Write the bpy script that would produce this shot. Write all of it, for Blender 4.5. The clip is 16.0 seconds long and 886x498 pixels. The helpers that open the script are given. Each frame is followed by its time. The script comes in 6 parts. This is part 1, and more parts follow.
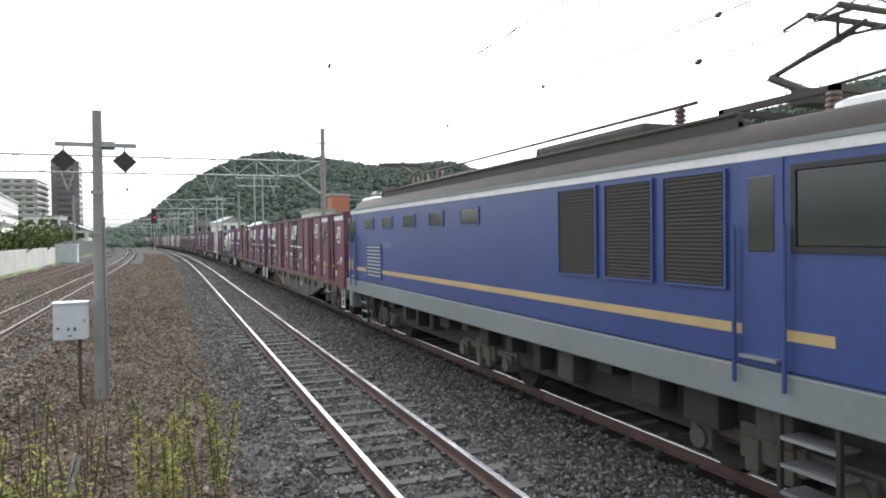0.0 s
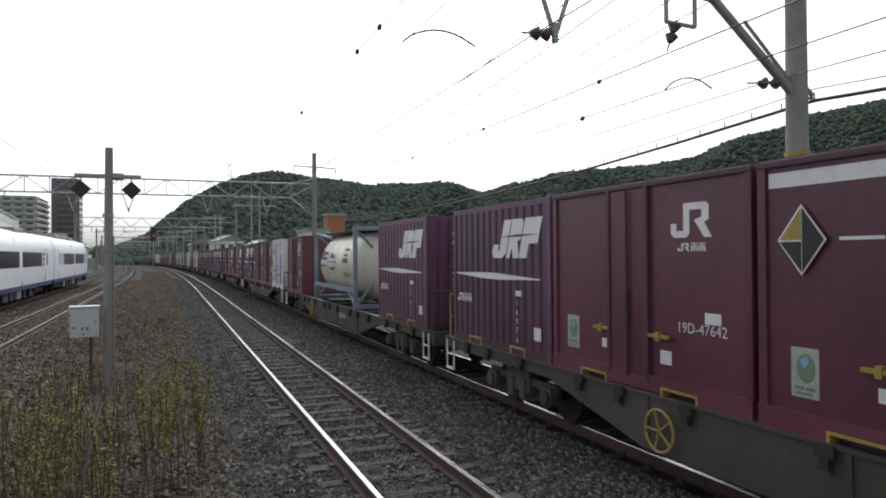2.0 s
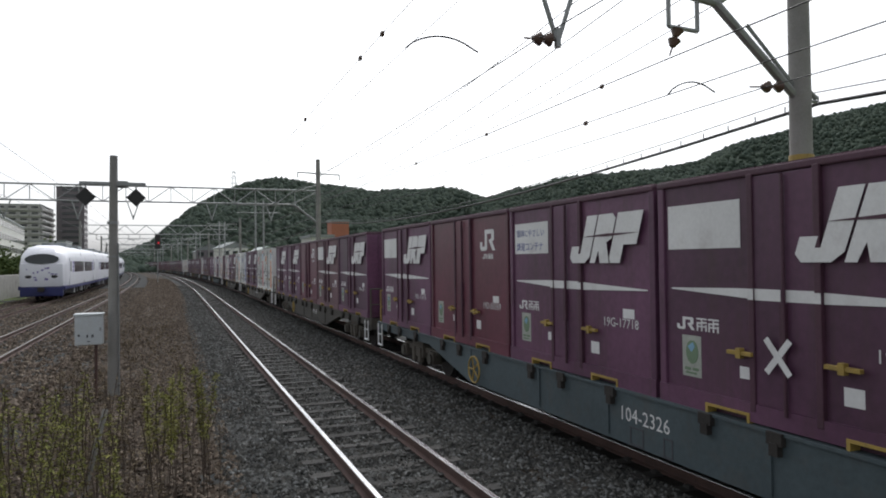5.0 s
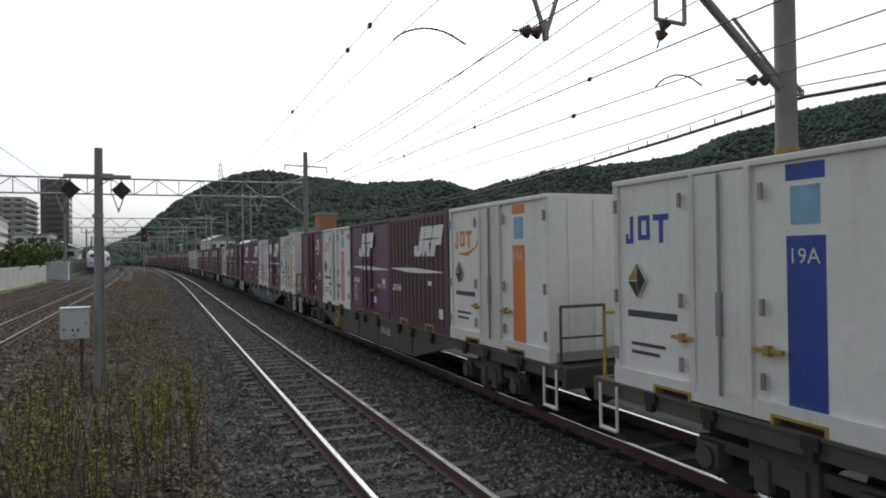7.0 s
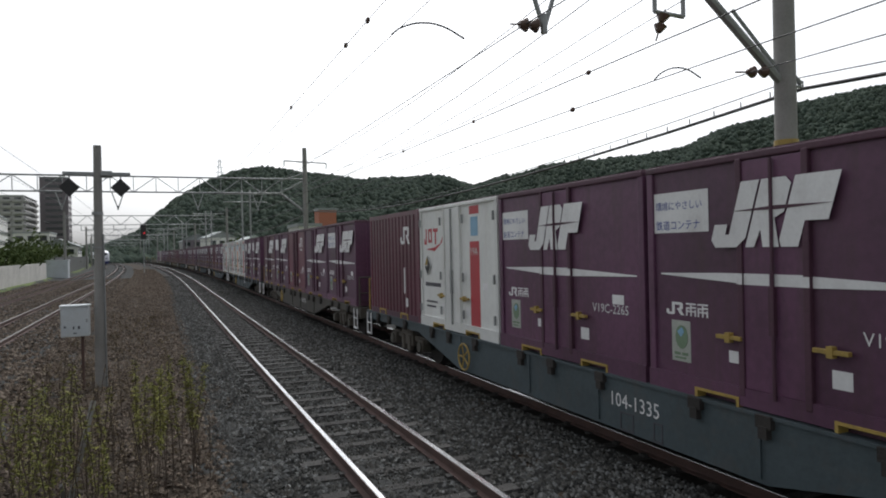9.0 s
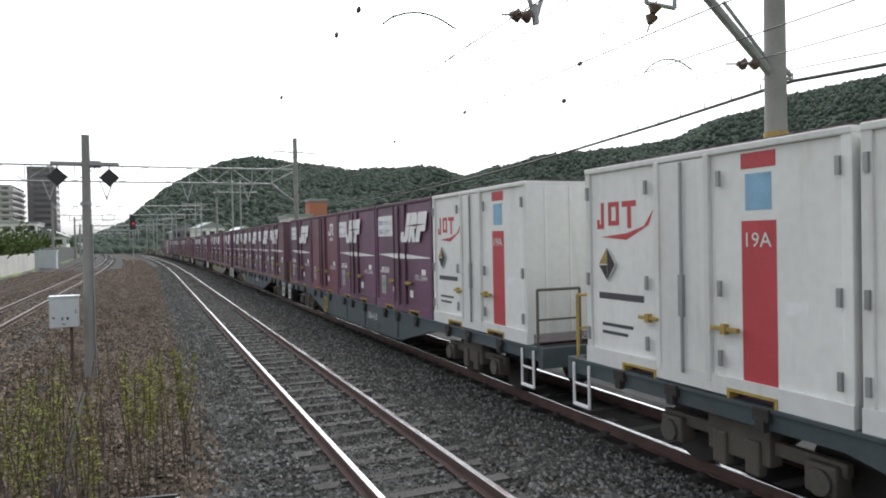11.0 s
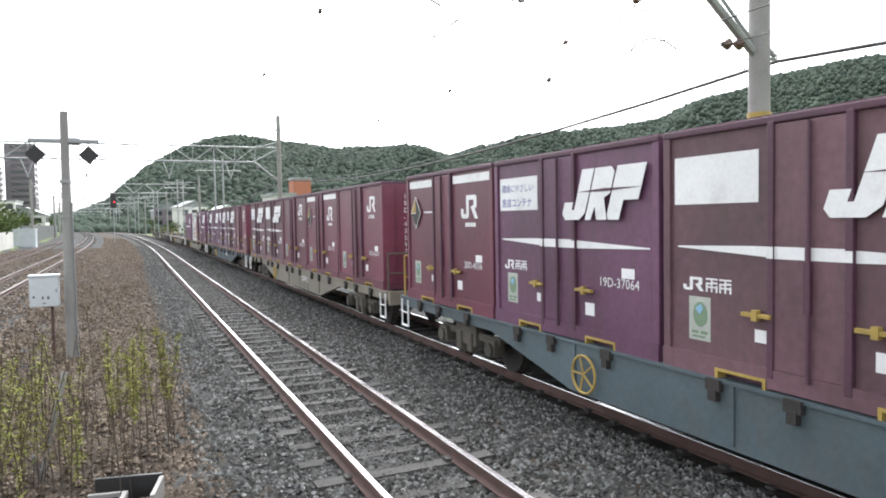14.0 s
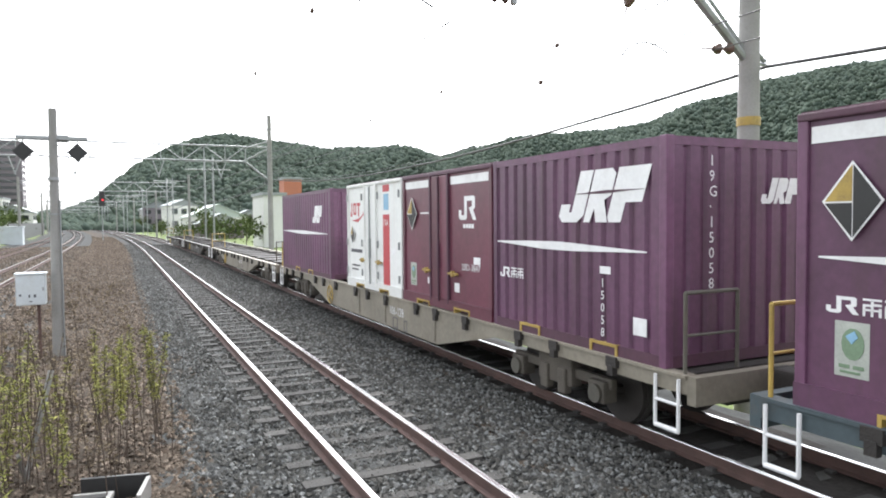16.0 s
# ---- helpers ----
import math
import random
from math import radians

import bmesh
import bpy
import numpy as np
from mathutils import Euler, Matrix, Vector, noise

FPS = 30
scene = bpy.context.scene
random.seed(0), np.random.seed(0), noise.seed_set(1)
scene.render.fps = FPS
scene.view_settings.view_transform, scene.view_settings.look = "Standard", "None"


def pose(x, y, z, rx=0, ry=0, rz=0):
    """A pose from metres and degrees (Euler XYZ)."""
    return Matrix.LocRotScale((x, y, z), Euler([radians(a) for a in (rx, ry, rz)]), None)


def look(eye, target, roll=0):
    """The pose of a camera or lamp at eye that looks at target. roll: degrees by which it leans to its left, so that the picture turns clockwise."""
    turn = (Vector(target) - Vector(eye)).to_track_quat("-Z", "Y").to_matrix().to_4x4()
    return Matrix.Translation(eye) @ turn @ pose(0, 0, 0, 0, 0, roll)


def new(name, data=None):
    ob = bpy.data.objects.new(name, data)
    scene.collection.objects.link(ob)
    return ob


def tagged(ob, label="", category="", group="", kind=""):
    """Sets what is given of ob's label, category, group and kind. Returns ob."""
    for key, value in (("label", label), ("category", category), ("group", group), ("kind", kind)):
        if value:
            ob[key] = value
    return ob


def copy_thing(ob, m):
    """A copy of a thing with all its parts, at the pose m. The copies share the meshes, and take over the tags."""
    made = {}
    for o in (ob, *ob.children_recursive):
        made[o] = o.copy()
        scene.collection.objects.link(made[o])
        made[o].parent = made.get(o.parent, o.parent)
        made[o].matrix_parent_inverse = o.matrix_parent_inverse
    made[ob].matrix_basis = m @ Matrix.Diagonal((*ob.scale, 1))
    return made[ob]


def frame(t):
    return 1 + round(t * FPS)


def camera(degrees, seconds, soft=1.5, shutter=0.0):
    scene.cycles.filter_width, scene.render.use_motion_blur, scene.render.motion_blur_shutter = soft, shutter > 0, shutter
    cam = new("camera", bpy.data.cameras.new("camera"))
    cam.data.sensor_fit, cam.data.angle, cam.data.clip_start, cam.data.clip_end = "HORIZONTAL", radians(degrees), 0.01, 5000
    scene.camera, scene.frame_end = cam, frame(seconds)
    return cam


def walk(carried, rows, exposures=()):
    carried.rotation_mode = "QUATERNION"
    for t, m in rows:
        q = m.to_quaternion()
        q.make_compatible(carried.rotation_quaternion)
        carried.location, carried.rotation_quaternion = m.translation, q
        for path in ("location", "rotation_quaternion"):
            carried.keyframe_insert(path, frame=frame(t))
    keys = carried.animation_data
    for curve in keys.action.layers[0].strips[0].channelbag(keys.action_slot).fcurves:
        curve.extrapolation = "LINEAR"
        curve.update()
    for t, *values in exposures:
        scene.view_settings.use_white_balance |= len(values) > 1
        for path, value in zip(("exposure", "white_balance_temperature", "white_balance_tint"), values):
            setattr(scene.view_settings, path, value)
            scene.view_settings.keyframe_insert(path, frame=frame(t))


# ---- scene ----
cam = camera(65.74, 16.0, soft=1.9)
EYE = (0.0, 0.0, 2.64)
PATH = [
    (0.0, pose(-0.013, 2.634, 2.695, 88.849, 0.808, -21.732)),
    (0.1, pose(0.0, 2.0, 2.685, 88.83, 0.80, -21.27)),
    (0.2, pose(0.0, 1.33, 2.67, 88.95, 0.80, -21.00)),
    (0.3, pose(0.0, 0.85, 2.66, 89.49, 0.80, -20.76)),
    (0.4, pose(0.0, 0.3, 2.645, 89.75, 0.80, -20.35)),
    (0.5, pose(*EYE, 90.12, 0.76, -20.23)),
    (1, pose(*EYE, 90.69, 0.47, -21.88)),
    (1.5, pose(*EYE, 90.39, 0.24, -21.82)),
    (2, pose(*EYE, 90.52, 0.41, -21.84)),
    (2.5, pose(*EYE, 90.71, 0.73, -21.55)),
    (3, pose(*EYE, 90.75, 0.80, -21.29)),
    (3.5, pose(*EYE, 91.12, 0.78, -21.32)),
    (4, pose(*EYE, 91.31, 0.63, -21.40)),
    (4.5, pose(*EYE, 91.21, 0.59, -21.44)),
    (5, pose(*EYE, 90.99, 0.73, -21.51)),
    (7.5, pose(*EYE, 90.20, 0.81, -22.59)),
    (8, pose(*EYE, 90.01, 1.08, -22.35)),
    (8.5, pose(*EYE, 90.03, 1.24, -22.44)),
    (9, pose(*EYE, 89.94, 1.28, -22.50)),
    (11.5, pose(*EYE, 88.46, 1.16, -23.50)),
    (12, pose(*EYE, 87.56, 1.14, -23.77)),
    (12.5, pose(*EYE, 87.47, 0.91, -24.36)),
    (13, pose(*EYE, 87.21, 0.83, -24.45)),
    (13.5, pose(*EYE, 87.08, 1.04, -24.75)),
    (14, pose(*EYE, 87.42, 1.04, -24.54)),
    (14.5, pose(*EYE, 87.74, 0.59, -24.34)),
    (15, pose(*EYE, 87.62, 0.64, -24.67)),
    (15.5, pose(*EYE, 87.52, 0.77, -24.90)),
    (16, pose(*EYE, 87.51, 0.53, -25.32)),
]
EXPOSURES = [(0.0, 1.65), (0.5, 1.2), (1.0, 1.0), (2.5, 0.45), (3.5, 0.35), (5.0, 0.5), (7.5, 0.22), (8.5, 0.22), (9.0, 0.35), (11.5, 1.45), (12.5, 1.95), (16.0, 2.17)]
EXPOSURES = [(t, stops, 6250, 10) for t, stops in EXPOSURES]
walk(cam, PATH, EXPOSURES)

# ---- world, sun ----
world = bpy.data.worlds.new("overcast_sky")
world.use_nodes = True
scene.world = world
wn, wl = world.node_tree.nodes, world.node_tree.links
sky = wn.new("ShaderNodeTexSky")
sky.sky_type = 'NISHITA'
sky.sun_disc = False
sky.sun_elevation, sky.sun_rotation = radians(50), radians(22)
sky.air_density, sky.dust_density = 1.0, 4.0
pale = wn.new("ShaderNodeHueSaturation")
pale.inputs["Saturation"].default_value = 0.12
wl.new(sky.outputs[0], pale.inputs["Color"])
wl.new(pale.outputs[0], wn["Background"].inputs["Color"])
wn["Background"].inputs["Strength"].default_value = 0.14
sun = new("sun", bpy.data.lights.new("sun", 'SUN'))
sun.data.energy, sun.data.angle, sun.data.color = 0.7, radians(16), (1.0, 0.97, 0.93)
sun.matrix_world = look((50, 120, 155), (0, 0, 0))

# ---- helpers of this scene ----


def cx(x, y):
    """The line of a track at lateral place x: straight, then a slow bend to the left."""
    u = min(max(y - 54.9, 0.0), 400.0)
    e = max(0.0, y - 454.9)
    return x - 0.00056 * u * u / 2 + 0.65e-6 * u ** 3 / 6 - e * (0.00056 * 400 - 0.65e-6 * 80000)


def heading(y):
    return -math.degrees(math.atan((cx(0, y + 1) - cx(0, y - 1)) / 2))


XA, XB, XC, XD = 2.588, 6.499, -4.675, -8.055
ZA, ZB, ZC = 0.144, 0.0, 0.335


def mat(name, col, rough=0.6, metal=0.0, var=0.25, scale=5.0, bump=0.15, rnd=0.0, dirt=None, amount=0.4, spec=0.5, streak=False):
    m = bpy.data.materials.new(name)
    m.use_nodes = True
    n, l = m.node_tree.nodes, m.node_tree.links
    b = n["Principled BSDF"]
    b.inputs["Metallic"].default_value = metal
    b.inputs["Specular IOR Level"].default_value = spec
    co = n.new("ShaderNodeTexCoord")
    big = n.new("ShaderNodeTexNoise")
    big.inputs["Scale"].default_value, big.inputs["Detail"].default_value = scale * 0.3, 6
    fine = n.new("ShaderNodeTexNoise")
    fine.inputs["Scale"].default_value, fine.inputs["Detail"].default_value = scale * 6, 5
    for q in (big, fine):
        l.new(co.outputs["Object"], q.inputs["Vector"])
    add = n.new("ShaderNodeMath")
    add.operation = 'MULTIPLY_ADD'
    l.new(fine.outputs[0], add.inputs[0])
    add.inputs[1].default_value = 0.5
    l.new(big.outputs[0], add.inputs[2])
    rng = n.new("ShaderNodeMapRange")
    rng.inputs[1].default_value, rng.inputs[2].default_value = 0.45, 1.05
    rng.inputs[3].default_value, rng.inputs[4].default_value = 1 - var, 1 + var
    l.new(add.outputs[0], rng.inputs[0])
    hsv = n.new("ShaderNodeHueSaturation")
    hsv.inputs["Color"].default_value = (*col, 1)
    l.new(rng.outputs[0], hsv.inputs["Value"])
    out = hsv.outputs[0]
    if rnd:
        info = n.new("ShaderNodeObjectInfo")
        r2 = n.new("ShaderNodeMapRange")
        r2.inputs[3].default_value, r2.inputs[4].default_value = 1 - rnd, 1 + rnd
        l.new(info.outputs["Random"], r2.inputs[0])
        h2 = n.new("ShaderNodeHueSaturation")
        l.new(out, h2.inputs["Color"])
        l.new(r2.outputs[0], h2.inputs["Value"])
        out = h2.outputs[0]
    if dirt:
        st = n.new("ShaderNodeTexNoise")
        st.inputs["Scale"].default_value, st.inputs["Detail"].default_value, st.inputs["Roughness"].default_value = scale * 0.8, 9, 0.72
        if streak:
            mp = n.new("ShaderNodeMapping")
            mp.inputs["Scale"].default_value = (2.2, 2.2, 0.22)
            l.new(co.outputs["Object"], mp.inputs["Vector"])
            l.new(mp.outputs[0], st.inputs["Vector"])
        else:
            l.new(co.outputs["Object"], st.inputs["Vector"])
        r3 = n.new("ShaderNodeMapRange")
        r3.inputs[1].default_value, r3.inputs[2].default_value = 0.5, 0.75
        r3.inputs[4].default_value = amount
        l.new(st.outputs[0], r3.inputs[0])
        mx = n.new("ShaderNodeMix")
        mx.data_type = 'RGBA'
        l.new(r3.outputs[0], mx.inputs[0])
        l.new(out, mx.inputs[6])
        mx.inputs[7].default_value = (*dirt, 1)
        out = mx.outputs[2]
    l.new(out, b.inputs["Base Color"])
    rr = n.new("ShaderNodeMapRange")
    rr.inputs[3].default_value, rr.inputs[4].default_value = max(0.03, rough - 0.12), min(1, rough + 0.12)
    l.new(big.outputs[0], rr.inputs[0])
    l.new(rr.outputs[0], b.inputs["Roughness"])
    if bump:
        bp = n.new("ShaderNodeBump")
        bp.inputs["Strength"].default_value, bp.inputs["Distance"].default_value = bump, 0.02
        l.new(fine.outputs[0], bp.inputs["Height"])
        l.new(bp.outputs[0], b.inputs["Normal"])
    return m


def box(bm, x0, x1, y0, y1, z0, z1, bevel=0.0):
    m = Matrix.Translation(((x0 + x1) / 2, (y0 + y1) / 2, (z0 + z1) / 2)) @ Matrix.Diagonal((abs(x1 - x0), abs(y1 - y0), abs(z1 - z0), 1))
    r = bmesh.ops.create_cube(bm, size=1, matrix=m)
    if bevel:
        es = list({e for v in r["verts"] for e in v.link_edges})
        bmesh.ops.bevel(bm, geom=es, offset=bevel, segments=2, affect='EDGES', profile=0.6)


def rod(bm, a, b, r, r2=None, n=8):
    a, b = Vector(a), Vector(b)
    d = b - a
    m = Matrix.Translation((a + b) / 2) @ d.to_track_quat('Z', 'Y').to_matrix().to_4x4()
    bmesh.ops.create_cone(bm, cap_ends=True, segments=n, radius1=r, radius2=r if r2 is None else r2, depth=d.length, matrix=m)


def ball(bm, c, r, sub=1, s=(1, 1, 1)):
    bmesh.ops.create_icosphere(bm, subdivisions=sub, radius=r, matrix=Matrix.Translation(c) @ Matrix.Diagonal((*s, 1)))


def poly(bm, pts):
    return bm.faces.new([bm.verts.new(p) for p in pts])


def to_mesh(name, bm, material, smooth=False):
    me = bpy.data.meshes.new(name)
    bm.normal_update()
    bm.to_mesh(me)
    bm.free()
    for mm in (material if isinstance(material, (list, tuple)) else [material]):
        me.materials.append(mm)
    if smooth:
        me.shade_smooth()
        me.set_sharp_from_angle(angle=radians(35))
    return me


def part(name, bm, material, parent, label="", smooth=False):
    ob = new(name, to_mesh(name, bm, material, smooth))
    ob.parent = parent
    if label:
        tagged(ob, label)
    return ob


def share(name, mesh, parent, m=None):
    ob = new(name, mesh)
    ob.parent = parent
    if m is not None:
        ob.matrix_basis = m
    return ob


def boxes(*rows, bevel=0.0):
    bm = bmesh.new()
    for r in rows:
        box(bm, *r, bevel=bevel)
    return bm


def rods(*rows, n=8):
    bm = bmesh.new()
    for a, b, r in rows:
        rod(bm, a, b, r, n=n)
    return bm


def thing(name, label, category, group="", kind="", at=None):
    ob = new(name)
    ob.empty_display_size = 0.2
    if at is not None:
        ob.matrix_basis = at
    return tagged(ob, label, category, group, kind)


def sweep(bm, profile, ys, x, z):
    """A section (dx, dz) drawn along the bend of a track."""
    rings = []
    for y in ys:
        c = cx(x, y)
        rings.append([bm.verts.new((c + p[0], y, z + p[1])) for p in profile])
    n = len(profile)
    for a, b in zip(rings, rings[1:]):
        for i in range(n):
            bm.faces.new((a[i], a[(i + 1) % n], b[(i + 1) % n], b[i]))


def lettering(name, text, size, material, parent, m, align='LEFT', label=""):
    cu = bpy.data.curves.new(name, 'FONT')
    cu.body, cu.size, cu.align_x = text, size, align
    cu.resolution_u = 2
    cu.materials.append(material)
    ob = new(name, cu)
    ob.parent = parent
    ob.matrix_basis = m
    if label:
        tagged(ob, label)
    return ob


# ---- materials ----
M_PURPLE = mat("purple_container_paint", (0.112, 0.046, 0.09), 0.5, var=0.4, scale=2.0, bump=0.08, rnd=0.25, dirt=(0.07, 0.04, 0.045), amount=0.75, streak=True)
M_BROWN = mat("faded_container_paint", (0.122, 0.062, 0.076), 0.62, var=0.42, scale=2.0, bump=0.1, rnd=0.2, dirt=(0.075, 0.052, 0.048), amount=0.75, streak=True)
M_MAROON = mat("maroon_container_paint", (0.128, 0.034, 0.056), 0.45, var=0.36, scale=1.6, bump=0.06, rnd=0.25, dirt=(0.065, 0.026, 0.034), amount=0.7, streak=True)
M_TRIM = mat("dark_container_frame", (0.075, 0.03, 0.05), 0.6, var=0.3, scale=4, dirt=(0.06, 0.04, 0.03))
M_WHITEPAINT = mat("worn_white_marking", (0.72, 0.72, 0.72), 0.6, var=0.12, scale=4, bump=0, dirt=(0.4, 0.36, 0.36), amount=0.4)
M_WHITEBOX = mat("white_container_paint", (0.67, 0.68, 0.66), 0.5, var=0.12, scale=1.5, bump=0.05, rnd=0.1, dirt=(0.42, 0.38, 0.31), amount=0.6, streak=True)
M_YELLOW = mat("worn_yellow_paint", (0.36, 0.25, 0.06), 0.6, var=0.3, scale=10, dirt=(0.14, 0.10, 0.06), amount=0.6)
M_STICK = mat("green_sticker", (0.15, 0.22, 0.14), 0.5, var=0.35, scale=9, bump=0)
M_STICKPAPER = mat("weathered_sticker_paper", (0.37, 0.39, 0.35), 0.6, var=0.25, scale=9, bump=0, dirt=(0.2, 0.2, 0.18), amount=0.5)
M_BLUESTICK = mat("sky_blue_sticker", (0.2, 0.36, 0.5), 0.5, var=0.3, scale=9, bump=0)
M_BLACK = mat("black_paint", (0.02, 0.02, 0.02), 0.55, var=0.2, bump=0)
M_INK = mat("dark_print", (0.06, 0.06, 0.07), 0.6, var=0.2, bump=0)
M_BLUEINK = mat("blue_print", (0.03, 0.06, 0.30), 0.55, var=0.2, bump=0)
M_REDINK = mat("red_print", (0.42, 0.05, 0.06), 0.55, var=0.2, bump=0)
M_PINK = mat("pink_print", (0.62, 0.22, 0.30), 0.55, var=0.2, bump=0)
M_ORANGE = mat("orange_print", (0.6, 0.2, 0.05), 0.55, var=0.2, bump=0)
M_WAGON = mat("grey_green_wagon_paint", (0.072, 0.067, 0.055), 0.65, var=0.35, scale=2.5, rnd=0.3, dirt=(0.10, 0.075, 0.05), amount=0.6)
M_WAGONBLUE = mat("blue_grey_wagon_paint", (0.062, 0.085, 0.095), 0.65, var=0.3, scale=2.5, rnd=0.2, dirt=(0.09, 0.07, 0.055), amount=0.5)
M_BOGIE = mat("dusty_bogie_steel", (0.085, 0.074, 0.06), 0.8, var=0.35, scale=6, bump=0.3)
M_WAGONPALE = mat("pale_beige_wagon_paint", (0.21, 0.19, 0.15), 0.7, var=0.3, scale=2.5, rnd=0.15, dirt=(0.13, 0.10, 0.07), amount=0.55)
M_GRIME = mat("grimy_running_gear", (0.03, 0.026, 0.023), 0.8, var=0.4, scale=8, bump=0.4)
M_STEEL = mat("polished_rail_head", (0.62, 0.62, 0.63), 0.22, 1.0, var=0.1, scale=3, bump=0.02)
M_RUST = mat("rusty_rail_side", (0.085, 0.05, 0.042), 0.85, var=0.35, scale=12, bump=0.4)
M_WORNHEAD = mat("worn_rail_head", (0.13, 0.12, 0.11), 0.6, 0.6, var=0.2, scale=4, bump=0.05)
M_DULLHEAD = mat("dull_worn_rail_head", (0.075, 0.06, 0.052), 0.85, var=0.3, scale=8, bump=0.1, spec=0.1)
M_SLEEPER = mat("concrete_sleeper", (0.058, 0.056, 0.053), 0.9, var=0.45, scale=6, bump=0.4, rnd=0.25, spec=0.15)
M_CONC = mat("pole_concrete", (0.25, 0.245, 0.232), 0.85, var=0.22, scale=5, bump=0.25, dirt=(0.2, 0.18, 0.15))
M_GALV = mat("galvanised_steel", (0.30, 0.31, 0.31), 0.55, 0.6, var=0.25, scale=8)
M_WIRE = mat("dark_wire", (0.05, 0.05, 0.05), 0.6, 0.2, var=0.2, bump=0)
M_BLUE = mat("blue_locomotive_paint", (0.04, 0.068, 0.21), 0.38, var=0.16, scale=1.2, bump=0.03, dirt=(0.05, 0.07, 0.2), amount=0.35)
M_LOCOGREY = mat("pale_grey_locomotive_paint", (0.19, 0.215, 0.22), 0.55, var=0.15, scale=2, dirt=(0.25, 0.2, 0.16), amount=0.4)
M_SLAT = mat("pale_blue_slats", (0.32, 0.38, 0.5), 0.5, var=0.12, bump=0)
M_GOLD = mat("dull_gold_stripe", (0.46, 0.34, 0.16), 0.5, var=0.15, bump=0)
M_GLASS = mat("dark_tinted_glass", (0.025, 0.03, 0.03), 0.08, var=0.1, bump=0, spec=0.8)
M_ROOFGEAR = mat("sooty_roof_equipment", (0.062, 0.054, 0.046), 0.8, var=0.35, scale=5)
M_INSUL = mat("brown_porcelain", (0.10, 0.06, 0.045), 0.3, var=0.2, bump=0)
M_TANK = mat("cream_tank_shell", (0.66, 0.64, 0.54), 0.35, var=0.1, scale=1.2, bump=0.03, dirt=(0.34, 0.26, 0.16), amount=0.45)
M_TANKFRAME = mat("grey_blue_tank_frame", (0.20, 0.25, 0.30), 0.5, 0.1, var=0.2, scale=5, dirt=(0.14, 0.1, 0.08))
M_TRAINWHITE = mat("white_coach_paint", (0.74, 0.75, 0.80), 0.3, var=0.07, scale=1.5, bump=0.02, dirt=(0.5, 0.5, 0.55), amount=0.3)
M_NAVY = mat("navy_skirt_paint", (0.02, 0.025, 0.12), 0.45, var=0.2, bump=0)
M_VIOLET = mat("violet_panel", (0.16, 0.12, 0.36), 0.45, var=0.2, bump=0)
M_BOXPAINT = mat("pale_grey_cabinet_paint", (0.52, 0.56, 0.58), 0.5, var=0.1, scale=4, dirt=(0.35, 0.33, 0.3), amount=0.35)
M_BALLAST = mat("grey_ballast", (0.044, 0.045, 0.044), 0.95, var=0.55, scale=3.2, bump=1.0, spec=0.06)
# Shade under the goods train, painted into the ballast as a darker colour.
M_SHADEBALLAST = mat("shade_toned_ballast", (0.022, 0.02, 0.018), 0.9, var=0.5, scale=3.2, bump=1.0, spec=0.1)
M_BROWNGRAVEL = mat("rust_brown_gravel", (0.05, 0.04, 0.031), 0.95, var=0.5, scale=3.2, bump=1.0, spec=0.06)
M_GRASS = mat("rough_grass", (0.10, 0.13, 0.045), 0.95, var=0.4, scale=2, bump=0.6, spec=0.1)
M_WALL = mat("stained_concrete_wall", (0.42, 0.41, 0.38), 0.9, var=0.2, scale=2, dirt=(0.2, 0.19, 0.16), amount=0.6)

# ---- ground ----


def ground_z(x):
    """Height of the ground at a lateral place beside the tracks."""
    pts = [(-400, 0.3), (-30, 0.3), (-11.2, 0.3), (-10.6, 0.17), (-2.6, 0.17), (-1.8, -0.1), (0.3, -0.1), (0.9, -0.08), (1.4, -0.048), (3.8, -0.048),
           (4.6, -0.13), (5.4, -0.17), (7.7, -0.17), (8.4, -0.3), (9.6, -0.9), (60, -0.9), (500, 2)]
    return float(np.interp(x, [p[0] for p in pts], [p[1] for p in pts]))


def build_ground():
    xs = sorted({*np.arange(-12, 12.01, 0.3).round(2), *np.arange(-40, -12, 4.0), *np.arange(14, 60, 4.0), -3000, -900, -300, -120, -70, 80, 120, 200, 400, 900, 3000})
    ys = sorted({*np.arange(2, 40, 0.5), *np.arange(40, 120, 2.0), *np.arange(120, 460, 10.0), -600, -300, -100, -40, -15, -6, -2, 0, 600, 900, 1500, 3500})
    rnd = random.Random(4)
    verts, faces, idx = [], [], []
    for y in ys:
        sh = cx(0, y)
        for x in xs:
            z = ground_z(x) + (rnd.uniform(-0.02, 0.02) if abs(x) < 12 else 0)
            verts.append((x + (sh if abs(x) < 200 else 0), y, z))
    n = len(xs)
    for j in range(len(ys) - 1):
        for i in range(n - 1):
            a = j * n + i
            faces.append((a, a + 1, a + n + 1, a + n))
            x = (xs[i] + xs[i + 1]) / 2 + rnd.uniform(-0.45, 0.45)
            # index 3: strip darkened for the shade below the goods train
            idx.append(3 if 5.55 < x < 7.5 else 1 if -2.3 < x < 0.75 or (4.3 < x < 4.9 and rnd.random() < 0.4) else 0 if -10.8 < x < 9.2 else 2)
    me = bpy.data.meshes.new("ground")
    me.from_pydata(verts, [], faces)
    for m in (M_BALLAST, M_BROWNGRAVEL, M_GRASS, M_SHADEBALLAST):
        me.materials.append(m)
    me.polygons.foreach_set("material_index", idx)
    return tagged(new("ground", me), "grey and rust-brown ballast with grass beyond", "ground", kind="structure")


build_ground()

